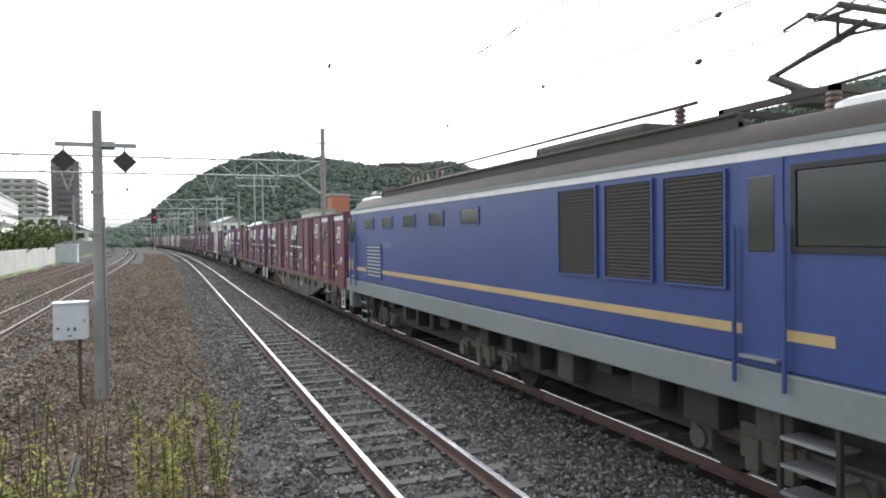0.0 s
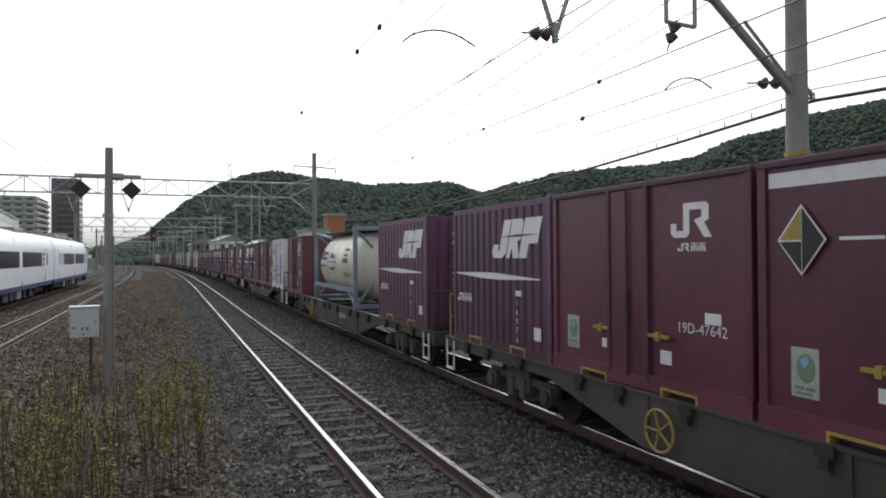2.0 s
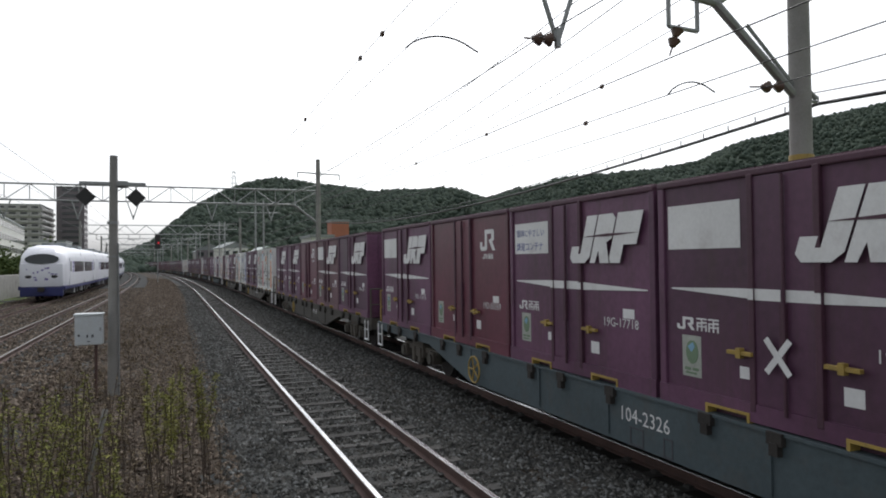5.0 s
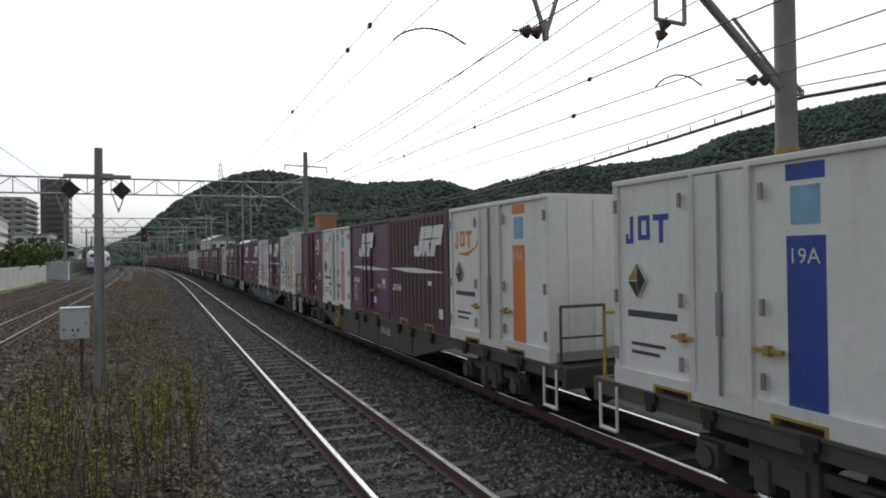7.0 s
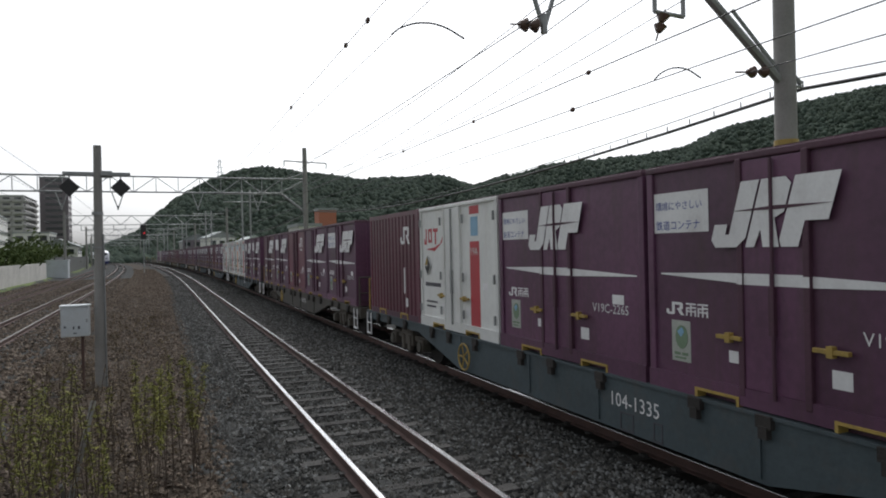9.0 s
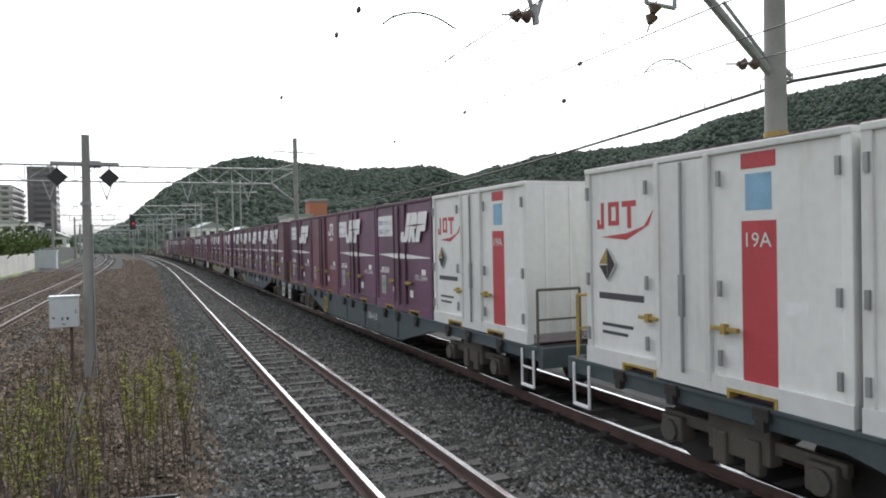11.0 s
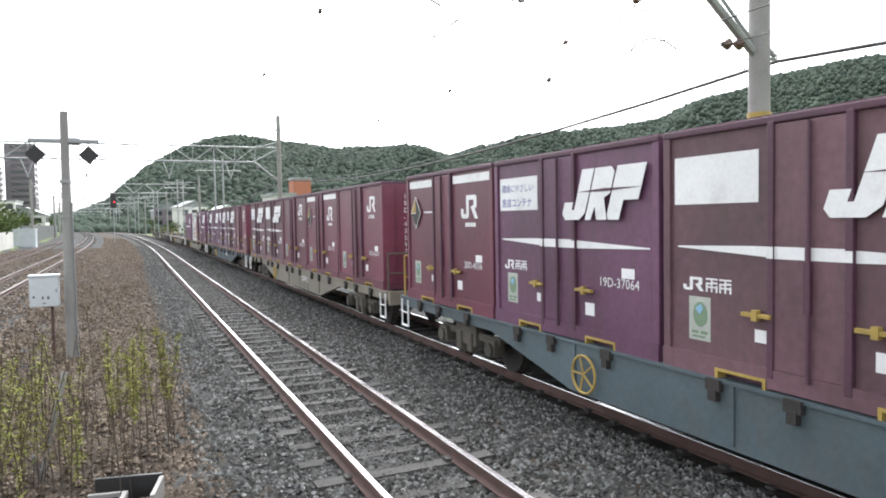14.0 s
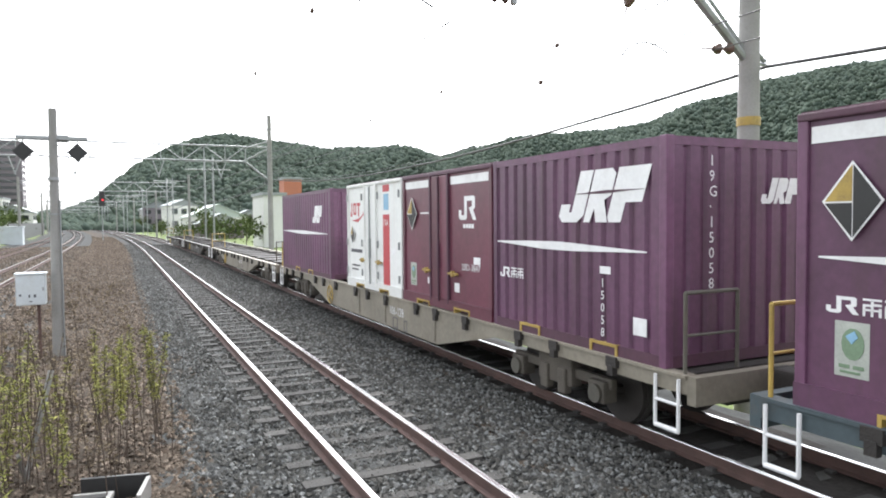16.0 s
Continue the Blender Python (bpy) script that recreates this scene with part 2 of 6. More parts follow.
RAIL = [(-0.065, -0.15), (0.065, -0.15), (0.065, -0.138), (0.012, -0.12), (0.012, -0.045), (0.036, -0.036), (0.036, -0.006), (-0.036, -0.006), (-0.036, -0.036), (-0.012, -0.045), (-0.012, -0.12), (-0.065, -0.138)]
HEAD = [(-0.03, -0.006), (0.03, -0.006), (0.027, 0.0), (-0.027, 0.0)]
TRACK_YS = [-500, -200, -60, *np.arange(-20, 60, 4.0), *np.arange(60, 460, 8.0), 600]


def sleeper_mesh():
    bm = bmesh.new()
    secs = [(-1.0, 0.13, 0.0), (-0.35, 0.12, -0.008), (0.35, 0.12, -0.008), (1.0, 0.13, 0.0)]
    rings = [[bm.verts.new((x, -w, -0.16)), bm.verts.new((x, w, -0.16)), bm.verts.new((x, w * 0.75, z)), bm.verts.new((x, -w * 0.75, z))] for x, w, z in secs]
    for a, b in zip(rings, rings[1:]):
        for i in range(4):
            bm.faces.new((a[i], b[i], b[(i + 1) % 4], a[(i + 1) % 4]))
    bm.faces.new(rings[0])
    bm.faces.new(rings[-1][::-1])
    for s in (-0.565, 0.565):
        for o in (-0.095, 0.095):
            box(bm, s + o - 0.035, s + o + 0.035, -0.05, 0.05, -0.01, 0.028)
    bmesh.ops.recalc_face_normals(bm, faces=bm.faces)
    return to_mesh("sleeper", bm, M_SLEEPER)


def build_track(name, x, z, y0, y1, label):
    t = thing(name, label, "railway track", "tracks", "structure")
    for s in (-0.565, 0.565):
        bm = bmesh.new()
        sweep(bm, RAIL, TRACK_YS, x + s, z)
        r = part("rail", bm, M_RUST, t, "rusty steel rail with a polished head")
        bm = bmesh.new()
        sweep(bm, HEAD, TRACK_YS, x + s, z)
        part("rail_head", bm, M_DULLHEAD if x < -6 else M_WORNHEAD if x < 0 else M_STEEL, r, "worn running surface")
    me = sleeper_mesh()
    rnd = random.Random(len(name) + int(x * 10))
    y = y0
    while y < y1:
        share("sleeper", me, t, pose(cx(x, y) + rnd.uniform(-0.02, 0.02), y, z - 0.15 + rnd.uniform(-0.012, 0.004), 0, 0, heading(y) + rnd.uniform(-0.8, 0.8)))
        y += 0.62
    far = bmesh.new()
    while y < 260:
        box(far, cx(x, y) - 1, cx(x, y) + 1, y - 0.11, y + 0.11, z - 0.3, z - 0.155)
        y += 0.62
    tagged(part("far_sleepers", far, M_SLEEPER, t), kind="stuff")
    return t


build_track("track_1", XA, ZA, 3.0, 120, "ballasted railway track with concrete sleepers, empty")
build_track("track_2", XB, ZB, 3.0, 60, "ballasted railway track under the goods train")
build_track("track_3", XC, ZC, 22.0, 150, "ballasted railway track with rusty rails")
build_track("track_4", XD, ZC, 30.0, 120, "ballasted railway track used by the white train")


def scatter_stones(name, x0, x1, y0, y1, count, material, seed, size=(0.018, 0.045)):
    """Loose broken stones: one mesh of many small uneven lumps."""
    rg = np.random.default_rng(seed)
    octa = np.array([(1, 0, 0), (0, 1, 0), (-1, 0, 0), (0, -1, 0), (0, 0, 1), (0, 0, -1)], float)
    tri = np.array([(0, 1, 4), (1, 2, 4), (2, 3, 4), (3, 0, 4), (1, 0, 5), (2, 1, 5), (3, 2, 5), (0, 3, 5)])
    v = octa[None] * rg.uniform(0.55, 1.25, (count, 6, 1)) + rg.uniform(-0.25, 0.25, (count, 6, 3))
    ang = rg.uniform(0, 6.3, count)
    c, s = np.cos(ang), np.sin(ang)
    v = np.stack([v[..., 0] * c[:, None] - v[..., 1] * s[:, None], v[..., 0] * s[:, None] + v[..., 1] * c[:, None], v[..., 2] * 0.8], -1)
    v *= rg.uniform(*size, (count, 1, 1))
    px, py = rg.uniform(x0, x1, count), y0 + (y1 - y0) * rg.uniform(0, 1, count) ** 1.5
    pz = np.array([ground_z(a) for a in px]) + 0.012
    px = np.array([cx(a, b) for a, b in zip(px, py)])
    v += np.stack([px, py, pz], -1)[:, None]
    me = bpy.data.meshes.new(name)
    me.from_pydata(v.reshape(-1, 3).tolist(), [], (tri[None] + 6 * np.arange(count)[:, None, None]).reshape(-1, 3).tolist())
    me.materials.append(material)
    return tagged(new(name, me), "loose broken ballast stones beside the rails", "stones", kind="stuff")


def stone_mat(name, col, warm):
    m = bpy.data.materials.new(name)
    m.use_nodes = True
    n, l = m.node_tree.nodes, m.node_tree.links
    g = n.new("ShaderNodeNewGeometry")
    ramp = n.new("ShaderNodeValToRGB")
    e = ramp.color_ramp.elements
    e[0].color = (*[c * 0.35 for c in col], 1)
    e[1].color = (*[c * 1.9 for c in col], 1)
    mid = ramp.color_ramp.elements.new(0.6)
    mid.color = (*warm, 1)
    l.new(g.outputs["Random Per Island"], ramp.inputs[0])
    l.new(ramp.outputs[0], n["Principled BSDF"].inputs["Base Color"])
    n["Principled BSDF"].inputs["Roughness"].default_value = 0.9
    n["Principled BSDF"].inputs["Specular IOR Level"].default_value = 0.12
    return m


M_STONE = stone_mat("broken_grey_stone", (0.104, 0.107, 0.105), (0.086, 0.083, 0.075))
M_STONEBROWN = stone_mat("broken_rusty_stone", (0.118, 0.098, 0.078), (0.132, 0.102, 0.079))
scatter_stones("ballast_stones", 0.6, 5.65, 3.5, 40, 60000, M_STONE, 1)
scatter_stones("ballast_stones", -10.4, -2.2, 13, 80, 34000, M_STONEBROWN, 3, (0.03, 0.07))
scatter_stones("gravel_stones", -2.6, 0.8, 5.0, 70, 34000, M_STONEBROWN, 2)
scatter_stones("gravel_stones", -2.6, 0.8, 50, 140, 16000, M_STONEBROWN, 4, (0.04, 0.08))
scatter_stones("ballast_stones", 0.6, 5.9, 30, 90, 18000, M_STONE, 5, (0.03, 0.06))

# ---- wooded hills ----
SKYLINE = [(-14, 0.5), (-6, 0.7), (-3.7, 0.92), (-1.6, 1.76), (-0.3, 2.91), (1.7, 4.43), (3.7, 5.55), (5.8, 6.26), (7.9, 6.54), (9.6, 6.53), (13.2, 6.06), (15.9, 5.54), (17.7, 5.92), (21.4, 5.92), (23.3, 5.78),
           (25.2, 5.16), (27.5, 5.74), (30.8, 6.38), (34.5, 6.74), (38.6, 6.84), (42.1, 7.57), (44.2, 8.54), (47.9, 8.94), (49.8, 9.81), (53.9, 10.42), (57.7, 10.48), (65, 11), (80, 6)]


def leaf_mat(name, a, b):
    m = bpy.data.materials.new(name)
    m.use_nodes = True
    n, l = m.node_tree.nodes, m.node_tree.links
    g = n.new("ShaderNodeNewGeometry")
    co = n.new("ShaderNodeTexCoord")
    nz = n.new("ShaderNodeTexNoise")
    nz.inputs["Scale"].default_value, nz.inputs["Detail"].default_value = 0.6, 6
    l.new(co.outputs["Object"], nz.inputs["Vector"])
    av = n.new("ShaderNodeMath")
    av.operation = 'MULTIPLY_ADD'
    l.new(g.outputs["Random Per Island"], av.inputs[0])
    av.inputs[1].default_value = 0.6
    sub = n.new("ShaderNodeMath")
    sub.operation = 'SUBTRACT'
    l.new(nz.outputs[0], sub.inputs[0])
    sub.inputs[1].default_value = 0.3
    l.new(sub.outputs[0], av.inputs[2])
    mx = n.new("ShaderNodeMix")
    mx.data_type = 'RGBA'
    l.new(av.outputs[0], mx.inputs[0])
    mx.inputs[6].default_value, mx.inputs[7].default_value = (*a, 1), (*b, 1)
    l.new(mx.outputs[2], n["Principled BSDF"].inputs["Base Color"])
    n["Principled BSDF"].inputs["Roughness"].default_value = 0.9
    n["Principled BSDF"].inputs["Specular IOR Level"].default_value = 0.05
    return m


# Distance haze is put into the leaf colours: lighter, greyer, bluish green.
M_WOOD = leaf_mat("haze_tinted_woodland", (0.036, 0.052, 0.043), (0.064, 0.082, 0.060))
# Floor takes the hazy crown tone, painting out the shade in the gaps.
M_WOODFLOOR = mat("crown_toned_forest_floor", (0.042, 0.056, 0.042), 0.95, var=0.4, scale=0.05, bump=0, spec=0.05)


def hill_height(az, r, r0, r1, dist):
    """Slope that climbs from r0 to its ridge at r1 and falls behind it."""
    el = float(np.interp(az, [p[0] for p in SKYLINE], [p[1] for p in SKYLINE]))
    top = 2.6 + dist * math.tan(radians(el)) - 2.2 * dist / 480
    u = min(max((r - r0) / (r1 - r0), 0), 1)
    s = u * u * (3 - 2 * u) if r <= r1 else 1 - 0.5 * (r - r1) / r1
    bump = noise.noise(Vector((az * 0.22, r * 0.012, 3.1))) * 0.14 * u * (1 - u) * 4
    return max(-1.0, -1.0 + (top + 1) * min(1.0, s + bump)) if r < r1 - 1 else -1 + (top + 1) * s


def build_hill(name, az0, az1, r0, r1, seed, crowns, label):
    t = thing(name, label, "hill", kind="structure")
    azs, rs = np.arange(az0, az1 + 0.01, 0.5), list(np.linspace(r0, r1, 22)) + [r1 * 1.15, r1 * 1.4]
    verts = [(r * math.sin(radians(a)), r * math.cos(radians(a)), hill_height(a, r, r0, r1, r1)) for a in azs for r in rs]
    k = len(rs)
    faces = [(i * k + j, i * k + j + 1, (i + 1) * k + j + 1, (i + 1) * k + j) for i in range(len(azs) - 1) for j in range(k - 1)]
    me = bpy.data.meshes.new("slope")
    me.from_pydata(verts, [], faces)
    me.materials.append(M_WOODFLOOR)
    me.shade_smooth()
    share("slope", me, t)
    rg = random.Random(seed)
    src = bmesh.new()
    bmesh.ops.create_icosphere(src, subdivisions=1, radius=1)
    sv = np.array([v.co[:] for v in src.verts])
    sf = np.array([[v.index for v in f.verts] for f in src.faces])
    src.free()
    allv, allf = [], []
    jags = [1 + np.array([noise.noise(Vector(p) * 2.3 + Vector((i * 7.1, 0, 0))) for p in sv]) * 0.7 for i in range(14)]
    for i in range(crowns):
        a, u = rg.uniform(az0, az1), rg.uniform(0.04, 1.0) ** 0.8
        r = r0 + (r1 - r0) * u
        s = (0.8 + 1.2 * rg.random() ** 2) * r1 / 480
        v = sv * jags[i % 14][:, None] * np.array((s, s, s * rg.uniform(0.8, 1.2)))
        ca, sa = math.cos(i * 2.4), math.sin(i * 2.4)
        v = np.stack([v[:, 0] * ca - v[:, 1] * sa, v[:, 0] * sa + v[:, 1] * ca, v[:, 2]], -1)
        v += (r * math.sin(radians(a)), r * math.cos(radians(a)), hill_height(a, r, r0, r1, r1) + s * 0.35)
        allf.append(sf + len(sv) * i)
        allv.append(v)
    me = bpy.data.meshes.new("tree_crowns")
    me.from_pydata(np.concatenate(allv).tolist(), [], np.concatenate(allf).tolist())
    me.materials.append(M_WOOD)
    me.shade_smooth()
    tagged(share("tree_crowns", me, t), "dense dark green treetops", kind="stuff")


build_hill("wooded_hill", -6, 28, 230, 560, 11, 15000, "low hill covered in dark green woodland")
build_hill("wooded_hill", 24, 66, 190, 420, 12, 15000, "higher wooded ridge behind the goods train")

# ---- goods containers ----
L, W, H = 3.715, 2.45, 2.5
SIDE = pose(0, 0, 0, 90, 0, -90)          # faces the camera's side, reads towards the front


def on_side(u, z, out=0.0):
    """Place on the visible long side: u from the rear corner, z from the floor."""
    return Matrix.Translation((-W / 2 - out, L / 2 - u, z)) @ SIDE


def decal(rects, out, polys=()):
    """Thin painted plates on the visible side."""
    bm = bmesh.new()
    x = -W / 2 - out
    for u0, u1, z0, z1 in rects:
        box(bm, x, x + 0.004, L / 2 - u1, L / 2 - u0, z0, z1)
    for pts in polys:
        f = poly(bm, [(x, L / 2 - u, z) for u, z in pts])
        r = bmesh.ops.extrude_face_region(bm, geom=[f])
        bmesh.ops.translate(bm, verts=[v for v in r["geom"] if isinstance(v, bmesh.types.BMVert)], vec=(0.004, 0, 0))
    bmesh.ops.recalc_face_normals(bm, faces=bm.faces)
    return bm


def slanted(u, z, w, h, pts):
    return [(u + w * (a + 0.16 * b), z + h * b) for a, b in pts]


def emblem(u, z, w, h):
    """The wide slanted company emblem, as plain shapes: hook, notched block, flag."""
    j = [(0.0, 0.36), (0.13, 0.36), (0.13, 0.2), (0.17, 0.2), (0.17, 1.0), (0.34, 1.0), (0.34, 0.14), (0.27, 0.0), (0.06, 0.0), (0.0, 0.12)]
    r = [(0.36, 0), (0.36, 1.0), (0.57, 1.0), (0.63, 0.9), (0.63, 0.5), (0.56, 0.42), (0.66, 0.0), (0.52, 0.0), (0.46, 0.26), (0.44, 0.0)]
    g = [(0.68, 0), (0.65, 0.1), (0.65, 1.0), (1.0, 1.0), (1.0, 0.36), (0.82, 0.36), (0.82, 0)]
    return [slanted(u, z, w * 0.86, h, p) for p in (j, r, g)]


def small_emblem(u, z, w, h):
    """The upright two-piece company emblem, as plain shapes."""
    j = [(0.0, 0.42), (0.0, 0.12), (0.1, 0.0), (0.4, 0.0), (0.48, 0.1), (0.48, 1.0), (0.33, 1.0), (0.33, 0.2), (0.15, 0.2), (0.15, 0.42)]
    r1 = [(0.48, 1.0), (0.48, 0.8), (0.78, 0.8), (0.78, 0.58), (0.6, 0.5), (0.84, 0.0), (1.02, 0.0), (0.84, 0.42), (0.95, 0.5), (0.95, 0.92), (0.88, 1.0)]
    return [[(u + w * a, z + h * b) for a, b in p] for p in (j, r1)]


def floor_frame(c, mat_body, trim):
    """Bottom rail with fork pockets, corner feet and top rail."""
    bm = bmesh.new()
    h = L / 2
    f = poly(bm, [(-W / 2 - 0.012, y, z) for y, z in ((-h, 0), (-1.12, 0), (-1.12, 0.1), (-0.52, 0.1), (-0.52, 0.02), (0.52, 0.02), (0.52, 0.1), (1.12, 0.1), (1.12, 0), (h, 0), (h, 0.2), (-h, 0.2))])
    r = bmesh.ops.extrude_face_region(bm, geom=[f])
    bmesh.ops.translate(bm, verts=[v for v in r["geom"] if isinstance(v, bmesh.types.BMVert)], vec=(0.11, 0, 0))
    bmesh.ops.recalc_face_normals(bm, faces=bm.faces)
    part("bottom_rail", bm, mat_body, c)
    part("floor", boxes((-W / 2 + 0.1, W / 2, -L / 2, L / 2, 0.0, 0.15)), M_TRIM, c)
    for y in (0.82, -0.82):
        part("fork_pocket", boxes((-W / 2 - 0.02, -W / 2 + 0.3, y - 0.3, y + 0.3, 0.07, 0.1), (-W / 2 - 0.02, -W / 2 + 0.3, y - 0.3, y - 0.265, 0.0, 0.07), (-W / 2 - 0.02, -W / 2 + 0.3, y + 0.265, y + 0.3, 0, 0.07)), M_YELLOW, c, "yellow-edged fork pocket")
    part("top_rail", boxes((-W / 2 - 0.01, W / 2 + 0.01, -L / 2, L / 2, H - 0.07, H), bevel=0.015), trim, c)


def panel_box(mat_body, name="container"):
    """Side-door steel container: recessed panels, two door posts, locking gear."""
    trim = mat_body if mat_body is M_WHITEBOX else M_TRIM
    c = thing(name, "container", "freight container")
    part("body", boxes((-W / 2 + 0.03, W / 2 - 0.03, -L / 2 + 0.03, L / 2 - 0.03, 0.12, H - 0.05)), mat_body, c)
    for y in (-L / 2, L / 2 - 0.1):
        part("end_frame", boxes((-W / 2, W / 2, y, y + 0.1, 0, H - 0.06), bevel=0.012), mat_body, c)
    part("roof", boxes((-W / 2 + 0.02, W / 2 - 0.02, -L / 2 + 0.02, L / 2 - 0.02, H - 0.02, H + 0.015)), M_TRIM, c)
    for u in (1.4, 1.77):
        part("door", boxes((-W / 2, -W / 2 + 0.06, L / 2 - u - 0.335, L / 2 - u, 0.2, H - 0.08), bevel=0.008), mat_body, c)
    for u in (1.38, 2.13):
        part("door_post", boxes((-W / 2 - 0.02, -W / 2 + 0.06, L / 2 - u - 0.035, L / 2 - u + 0.035, 0.12, H - 0.05), bevel=0.012), trim, c)
    bm = bmesh.new()
    rod(bm, (-W / 2 - 0.03, L / 2 - 1.78, 0.15), (-W / 2 - 0.03, L / 2 - 1.78, H - 0.1), 0.018)
    box(bm, -W / 2 - 0.045, -W / 2, L / 2 - 1.8, L / 2 - 1.74, 0.75, 1.2)
    part("lock_bar", bm, M_GALV if mat_body is M_WHITEBOX else M_TRIM, c)
    for u0, u1 in ((1.08, 1.4), (2.2, 2.54)):
        bm = boxes((-W / 2 - 0.05, -W / 2 - 0.0, L / 2 - u1, L / 2 - u0, 0.66, 0.70), bevel=0.006)
        box(bm, -W / 2 - 0.06, -W / 2, L / 2 - (u0 + u1) / 2 - 0.03, L / 2 - (u0 + u1) / 2 + 0.03, 0.63, 0.73)
        part("door_handle", bm, M_YELLOW, c, "yellow lever handle")
    floor_frame(c, mat_body, trim)
    bm = bmesh.new()
    for k in range(5):
        y = -L / 2
        box(bm, -0.9 + k * 0.45, -0.86 + k * 0.45, y - 0.012, y + 0.05, 0.15, H - 0.1)
    part("end_wall_rib", bm, mat_body, c)
    for q in ((2.33, 2.52, 0.36, 0.52), (3.05, 3.28, 0.88, 1.0), (1.18, 1.34, 0.42, 0.54)):
        part("notice_plate", decal([q], -0.027), M_WHITEPAINT, c, "small white plate")
    return c


def ribbed_box(mat_body, length=L, name="container"):
    """Corrugated steel container."""
    c = thing(name, "container", "freight container")
    bm = bmesh.new()
    n = int(length / 0.265)
    for sx in (-1, 1):
        prof = []
        for i in range(n):
            y0 = -length / 2 + 0.09 + (length - 0.18) * i / n
            st = (length - 0.18) / n
            prof += [(y0, 0.0), (y0 + st * 0.55, 0.0), (y0 + st * 0.68, 0.035), (y0 + st * 0.87, 0.035)]
        prof.append((length / 2 - 0.09, 0))
        a = [bm.verts.new((sx * (W / 2 - d), y, 0.12)) for y, d in prof]
        b = [bm.verts.new((sx * (W / 2 - d), y, H - 0.07)) for y, d in prof]
        for i in range(len(prof) - 1):
            bm.faces.new((a[i], a[i + 1], b[i + 1], b[i]) if sx < 0 else (a[i], b[i], b[i + 1], a[i + 1]))
    for sy in (-1, 1):
        prof = []
        m = 9
        for i in range(m):
            x0, st = -W / 2 + 0.09 + (W - 0.18) * i / m, (W - 0.18) / m
            prof += [(x0, 0.0), (x0 + st * 0.55, 0.0), (x0 + st * 0.68, 0.035), (x0 + st * 0.87, 0.035)]
        prof.append((W / 2 - 0.09, 0))
        a = [bm.verts.new((x, sy * (length / 2 - d), 0.12)) for x, d in prof]
        b = [bm.verts.new((x, sy * (length / 2 - d), H - 0.07)) for x, d in prof]
        for i in range(len(prof) - 1):
            bm.faces.new((a[i], a[i + 1], b[i + 1], b[i]))
    bmesh.ops.recalc_face_normals(bm, faces=bm.faces)
    part("body", bm, mat_body, c)
    part("roof", boxes((-W / 2 + 0.02, W / 2 - 0.02, -length / 2 + 0.02, length / 2 - 0.02, H - 0.06, H)), M_TRIM, c)
    for sx in (-1, 1):
        for sy in (-1, 1):
            x, y = sx * (W / 2 - 0.05), sy * (length / 2 - 0.05)
            part("corner_post", boxes((x - 0.055, x + 0.055, y - 0.055, y + 0.055, 0, H + 0.015), bevel=0.01), mat_body, c)
    for z0, z1, mm, nm in ((0.0, 0.13, M_TRIM, "bottom_rail"), (H - 0.09, H + 0.005, mat_body, "top_rail")):
        part(nm, boxes((-W / 2 - 0.004, -W / 2 + 0.06, -length / 2 + 0.1, length / 2 - 0.1, z0, z1), (W / 2 - 0.06, W / 2 + 0.004, -length / 2 + 0.1, length / 2 - 0.1, z0, z1),
                       (-W / 2 + 0.1, W / 2 - 0.1, -length / 2 - 0.004, -length / 2 + 0.06, z0, z1), (-W / 2 + 0.1, W / 2 - 0.1, length / 2 - 0.06, length / 2 + 0.004, z0, z1)), mm, c)
    for y in (0.82, -0.82):
        part("fork_pocket", boxes((-W / 2 - 0.02, -W / 2 + 0.3, y - 0.26, y + 0.26, 0.1, 0.135), (-W / 2 - 0.02, -W / 2 + 0.3, y - 0.26, y - 0.22, 0.0, 0.1), (-W / 2 - 0.02, -W / 2 + 0.3, y + 0.22, y + 0.26, 0, 0.1)), M_YELLOW, c, "yellow-edged fork pocket")
    return c


def hazard(c, u, z, s):
    """Black and yellow diamond plate."""
    part("diamond_plate", decal([], 0.006, [[(u, z - s), (u + s * 0.8, z), (u, z + s), (u - s * 0.8, z)]]), M_WHITEPAINT, c)
    k = s * 0.9
    part("diamond_yellow", decal([], 0.01, [[(u, z), (u, z + k), (u - k * 0.8, z)]]), M_YELLOW, c)
    part("diamond_black", decal([], 0.01, [[(u + 0.01, z - k), (u + k * 0.8, z), (u + 0.01, z + k)], [(u, z - k), (u, z - 0.015), (u - k * 0.8, z - 0.015)]]), M_BLACK, c)


def wide_band(u0, u1, z):
    m = u0 + (u1 - u0) * 0.5
    return [[(u0, z + 0.03), (u0 + 0.9, z + 0.05), (m, z + 0.055), (u1, z - 0.015), (u1, z - 0.03), (m + 0.3, z - 0.06), (m - 0.4, z - 0.055), (u0, z + 0.015)]]


def sticker(c, u=0.35):
    st = part("sticker", decal([(u, u + 0.29, 0.33, 0.78)], -0.027), M_STICKPAPER, c, "weathered pale paper sticker")
    part("sticker_print", decal([], -0.022, [[(u + 0.155 + 0.095 * math.cos(a), 0.6 + 0.13 * math.sin(a)) for a in np.arange(14) * math.pi / 7]]), M_STICK, st, "green round print")
    part("sticker_print", decal([], -0.0175, [[(u + 0.155 - 0.06, 0.66), (u + 0.17, 0.71), (u + 0.2, 0.66), (u + 0.15, 0.6)]]), M_BLUESTICK, st, "pale blue print")
    part("sticker_print", decal([(u + 0.04, u + 0.13, 0.4, 0.43), (u + 0.16, u + 0.25, 0.4, 0.43), (u + 0.05, u + 0.22, 0.36, 0.38)], -0.022), M_STICK, st, "small print lines")


